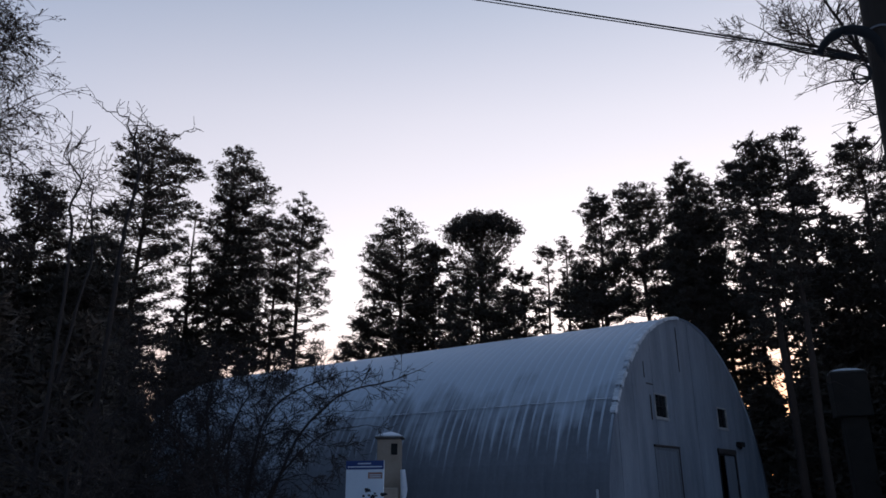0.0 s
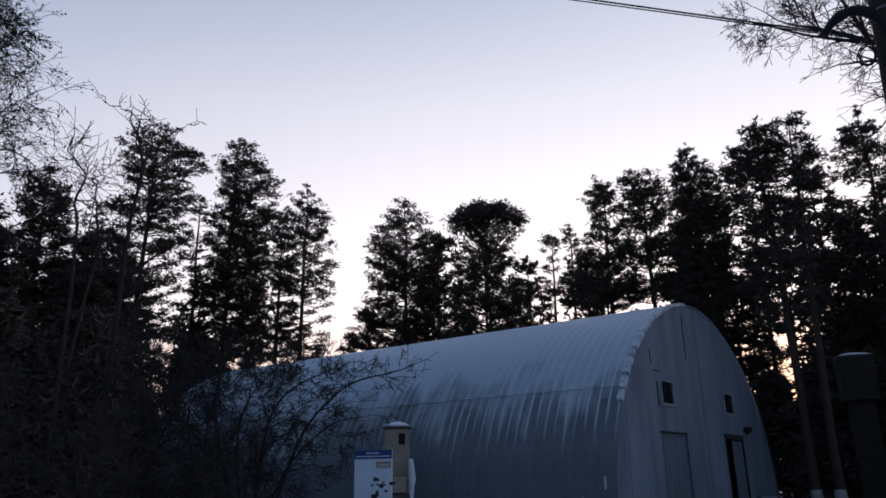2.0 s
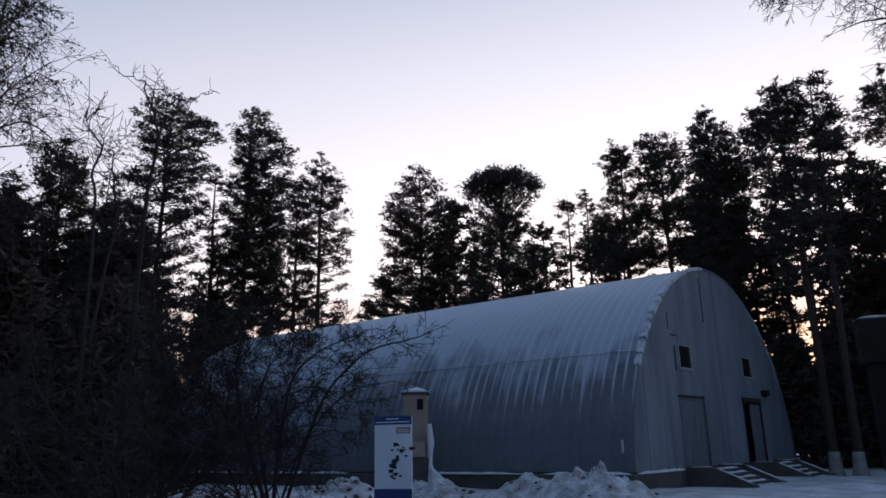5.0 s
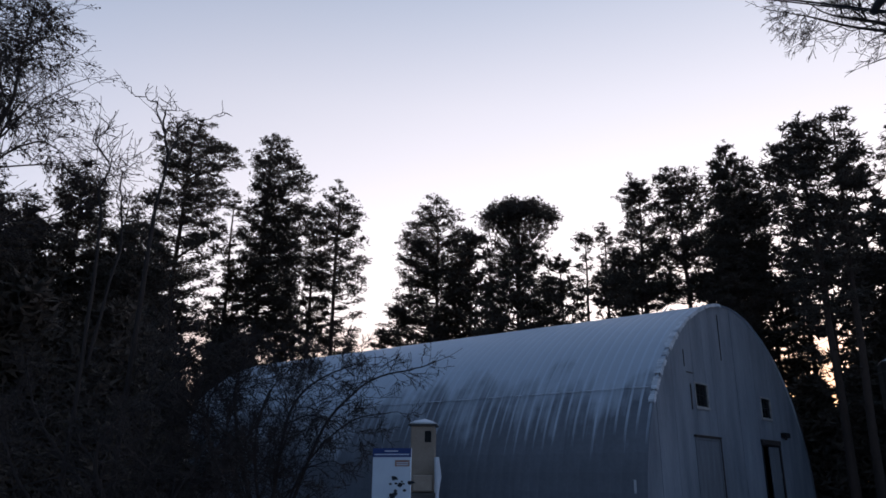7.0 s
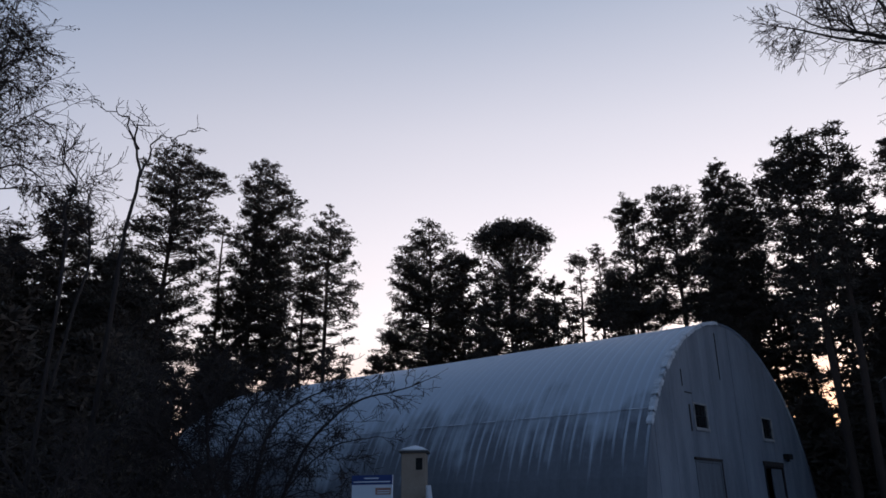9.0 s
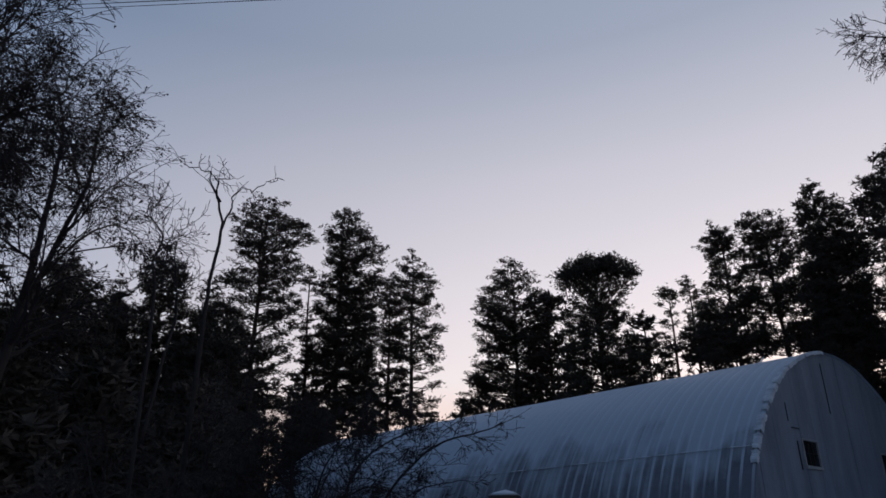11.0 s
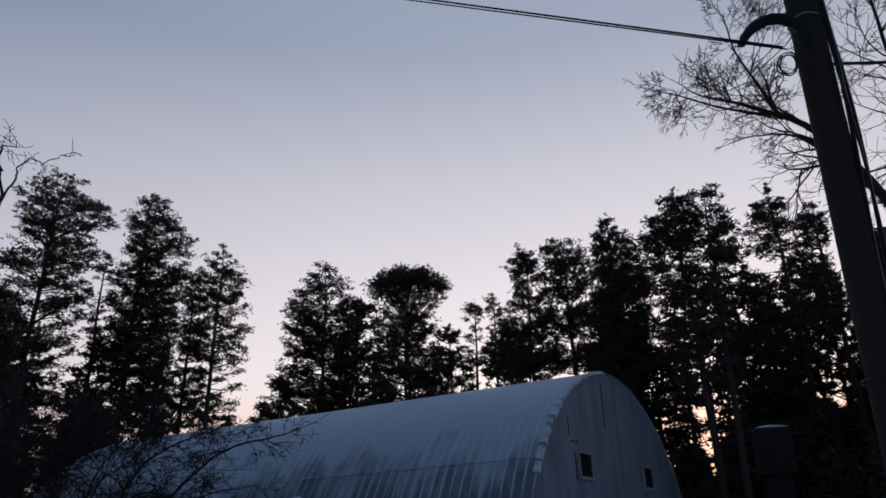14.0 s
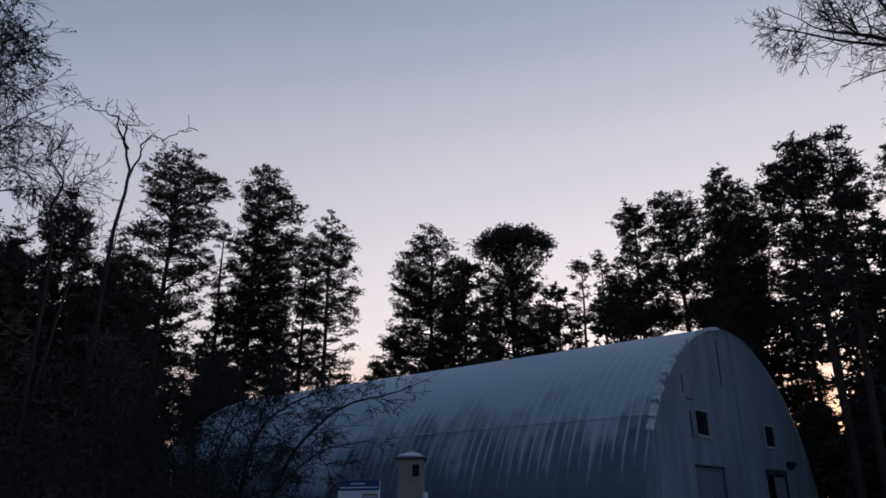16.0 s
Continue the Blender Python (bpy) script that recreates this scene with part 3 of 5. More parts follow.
def shaft_details(sh, a, h):
    # no hole is cut: a black slab stands for the shade inside the opening
    part("opening", Mesh().box((0.06, -a - 0.006, h - 0.46), (0.25, -a + 0.02, h - 0.14), 0.004), M_DARK, sh, "small opening, its inner shade drawn as a black slab")
    part("base_block", Mesh().box((-a - 0.05, -a - 0.28, -0.4), (a + 0.12, -a - 0.003, 0.95), 0.04), M_CONC, sh, "wider concrete foot")
    part("base_hatch", Mesh().box((-0.24, -a - 0.30, 0.98), (0.30, -a - 0.003, 1.42), 0.03), M_BRICK, sh)
    drift = Mesh()
    rnd = random.Random(4)
    v = []
    for i in range(9):
        t = i / 8
        x0 = a + 0.02
        z = 1.9 - 1.85 * t ** 0.6
        wdt = 0.10 + 0.60 * t ** 2.4 + 0.07 * math.sin(11 * t)
        for j in range(5):
            q = math.pi * j / 4
            v.append((x0 + (wdt * (0.5 - 0.5 * math.cos(q))) + rnd.uniform(-0.04, 0.04), -a - 0.12 - 0.16 * math.sin(q) - 0.2 * t, z + 0.02 * rnd.random()))
    drift.add(v, [(i * 5 + j, i * 5 + j + 1, i * 5 + 6 + j, i * 5 + 5 + j) for i in range(8) for j in range(4)])
    part("snow_drift", drift, M_SNOW, sh, "snow clinging to the corner", True)


S1, S1A = build_vent_shaft(pose(-5.9, -2.0, 0.1, 0, 0, 40), "ochre rendered vent shaft with a snow-topped cap", 0.70, 2.79, 0.84)
shaft_details(S1, S1A, 2.79)
build_vent_shaft(pose(-18.4, -3.0, 0.1, 0, 0, 40), "small vent shaft with a snow cap behind bare bushes", 0.5, 2.9, 0.62)
build_vent_shaft(pose(3.45, 13.9, 0.0, 0, 0, 20), "tall shaft with a wider head beneath the pines, their shade in its colour", 0.85, 5.7, 1.2, (1.25, 1.65), M_PINE_SHADE)


# ---- sign board ----
def build_sign():
    ang = math.degrees(math.atan2(0.24, 0.5))
    sg = thing("sign_board", pose(2.09, -10.75, 0, 0, 0, ang), "white information board with blue header and foot on two posts", "sign")
    w = 0.275
    part("panel", Mesh().box((-w, -0.012, 0.42), (w, 0.012, 1.80), 0.004), M_WHITE, sg)
    part("header", Mesh().box((-w, -0.019, 1.685), (w, -0.0125, 1.80), 0.002), M_BLUE, sg, "blue header strip")
    part("footer", Mesh().box((-w, -0.019, 0.42), (w, -0.0125, 0.83), 0.002), M_BLUE, sg, "blue foot strip")
    for z, x0, x1 in ((1.755, -0.10, 0.09), (1.712, -0.25, 0.25), (0.60, -0.1, 0.1), (0.56, -0.13, 0.13)):
        part("text_bar", Mesh().box((x0, -0.0235, z), (x1, -0.0195, z + 0.014)), M_WHITE, sg)
    part("label_patch", Mesh().box((0.05, -0.0165, 1.565), (0.255, -0.0125, 1.645)), M_ORANGE, sg, "small reddish label")
    for z in (1.58, 1.605):
        part("text_bar", Mesh().box((0.075, -0.0215, z), (0.24, -0.017, z + 0.012)), M_WHITE, sg)
    rnd = random.Random(11)
    for i in range(24):
        t = i / 23
        x, z, r = 0.10 - 0.12 * t * t + 0.03 * math.sin(9 * t) + rnd.gauss(0, 0.05), 1.40 - 0.42 * t + rnd.gauss(0, 0.03), rnd.uniform(0.016, 0.048)
        k = 7
        a0 = rnd.random()
        ring = [(x + r * rnd.uniform(0.6, 1.5) * math.cos(a0 + 2 * math.pi * j / k), z + r * rnd.uniform(0.4, 0.9) * math.sin(a0 + 2 * math.pi * j / k)) for j in range(k)]
        dy = 0.0002 * i
        v = [(p, -0.0150 - dy, q) for p, q in ring] + [(p, -0.0125, q) for p, q in ring]
        part("map_blot", Mesh().add(v, [tuple(range(k))] + [(j, j + k, (j + 1) % k + k, (j + 1) % k) for j in range(k)]), M_INK, sg)
    for x in (-0.24, 0.24):
        part("post", Mesh().tube([(x, 0.035, -0.5), (x, 0.035, 1.78)], 0.022, 8), M_STEEL, sg)


build_sign()


# ---- snow heaps and rubble by the hangar ----
def build_heap(x, y, rx, ry, h, seed, label):
    rnd = random.Random(seed)
    off = Vector((rnd.random() * 50, rnd.random() * 50, 0))
    v, f, n, k = [], [], 48, 22
    for i in range(k + 1):
        for j in range(n):
            a, t = 2 * math.pi * j / n, i / k
            px, py = x + rx * t * math.cos(a), y + ry * t * math.sin(a)
            z = h * (1 - t * t) ** 1.2
            z += h * 0.6 * (1 - t) * noise.fractal(Vector((px * 2.4, py * 2.4, seed)) + off, 0.7, 2.2, 5)
            v.append((px, py, float(ground_z(px, py)) - 0.06 * t + max(0, z)))
    f = [(i * n + j, i * n + (j + 1) % n, (i + 1) * n + (j + 1) % n, (i + 1) * n + j) for i in range(1, k) for j in range(n)]
    f += [(0, n + j, n + (j + 1) % n) for j in range(n)]
    ob = thing("snow_heap", Matrix(), label, "snow heap")
    part("snow", Mesh().add(v, f), M_DIRTY, ob, "", True)
    for q in range(22):
        a, t = rnd.random() * 6.28, rnd.uniform(0.15, 0.95)
        px, py = x + rx * t * math.cos(a), y + ry * t * math.sin(a)
        r = rnd.uniform(0.03, 0.11)
        z = float(ground_z(px, py)) + h * (1 - t * t) ** 1.2 - 0.03
        ring = [(px + r * rnd.uniform(0.6, 1.3) * math.cos(b) * math.cos(c), py + r * rnd.uniform(0.6, 1.3) * math.sin(b) * math.cos(c), z + 0.45 * r * math.sin(c) * rnd.uniform(0.5, 1.2))
                for c in (-0.5, 0.5) for b in (0, 1.2, 2.5, 3.8, 5.0)] + [(px, py, z + 0.45 * r)]
        part("clod", Mesh().add(ring, [(j, (j + 1) % 5, 5 + (j + 1) % 5, 5 + j) for j in range(5)] + [(5 + j, 5 + (j + 1) % 5, 10) for j in range(5)]), M_DIRT, ob)


build_heap(0.3, -2.6, 1.9, 1.1, 0.60, 1, "heap of snow mixed with brown soil clods")
build_heap(-1.3, -2.6, 1.8, 0.9, 0.42, 2, "low heap of dirty snow and clods")
build_heap(-4.2, -3.2, 1.7, 0.9, 0.40, 3, "low heap of dirty snow and clods")
build_heap(-6.6, -4.0, 1.5, 0.8, 0.40, 6, "low snow drift beside the shaft")


# ---- fence ----
def build_fence():
    fc = thing("picket_fence", Matrix(), "low dark wooden picket fence in snow", "fence")
    p0, p1 = np.array((2.95, -12.0)), np.array((-3.6, -18.6))
    L = np.linalg.norm(p1 - p0)
    d = (p1 - p0) / L
    k = int(L / 0.13)
    rnd = random.Random(9)
    ang = math.degrees(math.atan2(d[1], d[0]))
    me = Mesh()
    me.add([(-0.03, -0.01, 0), (0.03, -0.01, 0), (0.03, 0.01, 0), (-0.03, 0.01, 0), (-0.03, -0.01, 0.9), (0.03, -0.01, 0.9), (0.03, 0.01, 0.9), (-0.03, 0.01, 0.9), (0, -0.01, 0.95), (0, 0.01, 0.95)],
           [(0, 1, 5, 8, 4), (3, 7, 9, 6, 2), (1, 2, 6, 5), (3, 0, 4, 7), (4, 8, 9, 7), (8, 5, 6, 9), (3, 2, 1, 0)])
    picket = me.mesh("picket", M_FENCE)
    for i in range(k):
        x, y = p0 + d * (i * 0.13)
        ob = part("picket", picket, None, fc)
        ob.matrix_basis = pose(x, y, float(ground_z(x, y)) + 0.05 + rnd.uniform(-0.02, 0.02), rnd.uniform(-2, 2), rnd.uniform(-2, 2), ang)
    for z in (0.25, 0.7):
        q = [(*(p0 + d * s), float(ground_z(*(p0 + d * s))) + z + 0.05) for s in np.linspace(0, L, 20)]
        r = Mesh().tube([(x + 0.03 * d[1], y - 0.03 * d[0], z2) for x, y, z2 in q], 0.022, 4)
        part("rail", r, M_FENCE, fc)
    for s in np.linspace(0.1, L - 0.1, 5):
        x, y = p0 + d * s
        part("post", Mesh().box((x - 0.05, y - 0.05, -0.6), (x + 0.05, y + 0.05, float(ground_z(x, y)) + 0.92), 0.008), M_FENCE, fc)


build_fence()


# ---- pole and cable ----
def build_pole():
    po = thing("utility_pole", Matrix(), "dark concrete utility pole with a curved steel arm and cables", "utility pole")
    zs = np.linspace(-0.8, 8.6, 24)
    part("shaft", Mesh().tube([(9.10 + 0.038 * (z - 4.95), -11.78, z) for z in zs], 0.117 - 0.0012 * zs, 20), M_POLE, po, "", True)
    ring = [(9.10 + 0.118 * math.cos(a), -11.78 + 0.118 * math.sin(a), 4.97 + 0.01 * math.sin(3 * a)) for a in np.linspace(0, 6.2832, 25)]
    part("wire_band", Mesh().tube(ring, 0.009, 5), M_STEEL, po, "pale wire band")
    # arm that bows out and turns its tip down
    arm = []
    for t in np.linspace(0, 1, 16):
        a = math.pi * (0.10 + 0.72 * t)
        arm.append((8.86 + 0.24 * math.cos(a), -11.86 - 0.06 * t, 4.72 + 0.32 * math.sin(a)))
    arm.insert(0, (9.10, -11.84, 4.55))
    part("arm", Mesh().tube(arm, [0.045] * 12 + [0.042, 0.038, 0.034, 0.032, 0.030], 8), M_WIRE, po, "curved black arm", True)
    coil = []
    for t in np.linspace(0, 1, 60):
        a = 2 * math.pi * 3.3 * t
        coil.append((8.93 + 0.065 * math.cos(a) * (1 - 0.2 * math.sin(9 * t)), -11.95 + 0.02 * math.sin(7 * t), 4.57 + 0.085 * math.sin(a)))
    part("cable_coil", Mesh().tube(coil, 0.006, 4), M_WIRE, po, "small coil of spare cable")
    for k, (dx, dy) in enumerate(((0.118, -0.05), (0.128, 0.02), (0.112, -0.08))):
        run = [(9.10 + 0.038 * (z - 4.95) + dx + 0.025 * math.sin(1.7 * z + k) + 0.012 * k, -11.78 + dy + 0.02 * math.sin(2.1 * z + 2 * k), z) for z in np.linspace(0.2, 7.6, 40)]
        part("riser_cable", Mesh().tube(run, 0.016 - 0.003 * k, 5), M_WIRE, po)
    for z in (0.9, 2.3, 6.2):
        ring = [(9.10 + 0.038 * (z - 4.95) + 0.15 * math.cos(a), -11.78 + 0.14 * math.sin(a), z) for a in np.linspace(0, 6.2832, 17)]
        part("strap", Mesh().tube(ring, 0.008, 4), M_WIRE, po)
    return po


build_pole()


def build_cable(a, b, sag, r, label):
    pts = []
    for t in np.linspace(0, 1, 50):
        p = np.array(a) * (1 - t) + np.array(b) * t
        p[2] -= sag * 4 * t * (1 - t)
        pts.append(p)
    cb = thing("overhead_cable", Matrix(), label, "cable", "cables from the pole")
    part("wire", Mesh().tube(pts, r, 6), M_WIRE, cb)


build_cable((8.92, -11.87, 4.78), (-10.83, -15.88, 15.77), 0.00, 0.008, "thin black overhead cable strung from the pole")
build_cable((8.94, -11.87, 4.75), (-10.83, -15.88, 15.61), 0.00, 0.006, "thinner black overhead cable strung from the pole")
build_cable((9.1, -11.74, 4.62), (22.0, -4.0, 5.0), 0.25, 0.012, "thin black overhead cable running on behind the pole")


# ---- trees ----
def blades(rng, centres, k, length, width, flat=0.6):
    """k thin needle or leaf triangles round each centre."""
    n = len(centres) * k
    c = np.repeat(centres, k, axis=0)
    d = rng.normal(size=(n, 3))
    d[:, 2] = d[:, 2] * flat + 0.25
    d /= np.linalg.norm(d, axis=1)[:, None]
    s = np.cross(d, rng.normal(size=(n, 3)))
    s /= np.linalg.norm(s, axis=1)[:, None] + 1e-9
    L = length * rng.uniform(0.6, 1.25, (n, 1))
    w = width * rng.uniform(0.7, 1.3, (n, 1))
    v = np.stack((c + s * w, c + d * L, c - s * w), 1).reshape(-1, 3)
    i = np.arange(n)[:, None] * 3
    return v, i + np.array((0, 1, 2))


def blade_mesh(name, v, f, mat):
    me = bpy.data.meshes.new(name)
    me.vertices.add(len(v))
    me.vertices.foreach_set("co", np.ascontiguousarray(v, dtype=np.float32).ravel())
    me.loops.add(f.size)
    me.loops.foreach_set("vertex_index", f.ravel().astype(np.int32))
    me.polygons.add(len(f))
    me.polygons.foreach_set("loop_start", np.arange(0, f.size, 3, dtype=np.int32))
    me.materials.append(mat)
    me.update(calc_edges=True)
    me.validate()
    return me


SIDE = np.array((0.757, 0.654, 0.0))      # along this line the crowns reach further to one side of their trunks


def build_pine(x, y, height, profile, seed, label="tall dark pine with an open uneven crown", lime=False, up=0.35, tilt=0.0, blade=0.17, dome=None, tufts=(7, 11), width=0.027, fill=1.0, group="pines behind the hangar"):
    """A pine: tapered trunk, dead lower stubs, limbs, and clumps of needles that follow a rough crown profile of (height, radius, lean, density)."""
    rng = np.random.default_rng(seed)
    z0 = float(ground_z(x, y)) - 0.15
    tree = thing("pine_tree", pose(x, y, z0), label, "tree", group)
    H = height - z0
    pr = np.array(profile[::-1], float)
    hz = pr[:, 0] - z0
    foot = hz[0]
    bend = rng.normal(0, 0.006 * H, 2)
    wob = rng.uniform(0, 6, 2)

    def axis(z):
        t = z / H
        return SIDE * tilt * (1 - t) + np.array((bend[0] * math.sin(3.14 * t) + 0.05 * math.sin(1.1 * z + wob[0]) * t, bend[1] * math.sin(3.14 * t) + 0.05 * math.sin(0.9 * z + wob[1]) * t, z))

    r0 = 0.0085 * H + 0.03
    zs = np.linspace(0, H - 0.2, 22)
    part("trunk", Mesh().tube([axis(z) for z in zs], [r0 * (1 - z / H) ** 0.75 + 0.012 + 0.10 * math.exp(-z * 3) for z in zs], 9), M_BARK, tree, "", True)
    if lime:
        part("whitewash", Mesh().tube([axis(z) for z in np.linspace(0.1, 0.95, 5)], [r0 + 0.125, r0 + 0.085, r0 + 0.055, r0 + 0.04, r0 + 0.03], 10), M_LIME, tree, "whitewashed foot of the trunk", True)
    limbs = Mesh()
    centres = []
    # dead stubs under the crown
    for z in rng.uniform(max(1.5, foot - 0.22 * H), foot + 0.15 * H, 14):
        a, L = rng.uniform(0, 6.283), rng.uniform(0.4, 1.5)
        out = np.array((math.cos(a), math.sin(a), 0))
        p = axis(z)
        limbs.tube([p, p + out * L * 0.5 + np.array((0, 0, rng.normal(0, 0.08))), p + out * L + np.array((0, 0, rng.normal(-0.1, 0.25)))], [0.022, 0.014, 0.005], 3, cap=False)
    z = foot
    steps = np.linspace(0, 1, 6)
    while z < H - 0.08:
        rr, lean, den = (float(np.interp(z, hz, pr[:, k])) for k in (1, 2, 3))
        step = rng.uniform(0.30, 0.52)
        top = (z - foot) / max(0.1, H - foot)
        count = rng.poisson(max(0.8, den * fill * step * 14.0 * (0.55 + 0.18 * rr)))
        turn = rng.uniform(0, 6.283)
        for i in range(count):
            a = turn + 6.283 * i / count + rng.normal(0, 0.45)
            out = np.array((math.cos(a), math.sin(a), 0))
            side = np.array((-math.sin(a), math.cos(a), 0))
            reach = max(0.12, rr * (1.04 - abs(rng.normal(0, 0.22))) * (1.1 if rng.random() < 0.12 else 1.0))
            tip = np.array((axis(z)[0], axis(z)[1], 0)) + SIDE * lean + out * reach
            tip[2] = z + rng.normal(0, 0.09)
            rise = (up + 0.55 * max(0, top) ** 2) * rng.uniform(0.3, 1.3)
            base = axis(min(H - 0.3, max(0.5, z - reach * rise)))
            mid = tip - base
            L = np.linalg.norm(mid)
            q = base + mid * steps[:, None] + side * (rng.normal(0, 0.10) * L) * (steps * (1 - steps) * 2)[:, None]
            q[:, 2] += L * rng.uniform(-0.10, 0.08) * 4 * steps * (1 - steps)
            q[1:-1] += rng.normal(0, 0.02 * L, (4, 3))
            limbs.tube(q, np.linspace(0.010 + 0.014 * L, 0.006, 6), 4, cap=False)
            m = max(1, int(L * 3.6 * min(1.2, 0.45 + 0.55 * den) + rng.random()))
            for u in np.append(rng.uniform(0.30 if den > 0.6 else 0.5, 1.0, m) ** 0.75, 1.0):
                p = np.array([np.interp(u, steps, q[:, j]) for j in range(3)])
                end = p + side * rng.normal(0, 0.20) * L * (1.15 - 0.6 * u) + np.array((0, 0, abs(rng.normal(0.04, 0.10))))
                if rng.random() < 0.35:
                    limbs.tube([p, (p + end) / 2 + rng.normal(0, 0.03, 3), end], [0.012, 0.008, 0.005], 3, cap=False)
                size = rng.uniform(0.7, 1.3) * (0.45 + 0.55 * min(1, rr / 1.2))
                centres.append(end + rng.normal(0, 1, (rng.integers(*tufts), 3)) * np.array((0.16, 0.16, 0.065)) * size)
        z += step
    if dome:
        zc, rx, upper, lower = dome
        hub = axis(zc - z0)
        for i in range(64):
            a = 2.4 * i + rng.normal(0, 0.2)
            u = min(1.0, ((i + 0.5) / 62) ** 0.5)
            r = rng.uniform(0.48, 0.85)
            reach = (rx - 0.5) * u * rng.uniform(0.95, 1.06)
            lobe = hub + np.array((reach * math.cos(a), reach * math.sin(a), upper - 0.5 - lower * u ** 3 + rng.normal(0, 0.10)))
            base = axis(zc - z0 - rng.uniform(1.0, 2.0))
            limbs.tube([base, base * 0.5 + lobe * 0.5 - np.array((0, 0, 0.2)), lobe], [0.035, 0.02, 0.008], 4, cap=False)
            d = rng.normal(size=(70, 3))
            d /= np.linalg.norm(d, axis=1)[:, None]
            centres.append(lobe + d * (r * rng.uniform(0.35, 1.0, (70, 1))) * np.array((1, 1, 0.72)))
    centres.append(axis(H - 0.12) + rng.normal(0, 1, (6, 3)) * np.array((0.06, 0.06, 0.12)))
    tagged(part("limbwork", limbs, M_BARK, tree), kind="stuff")
    v, f = blades(rng, np.concatenate(centres), 5, blade, width)
    part("crown", blade_mesh("crown", v, f, M_NEEDLE), None, tree)
    return tree


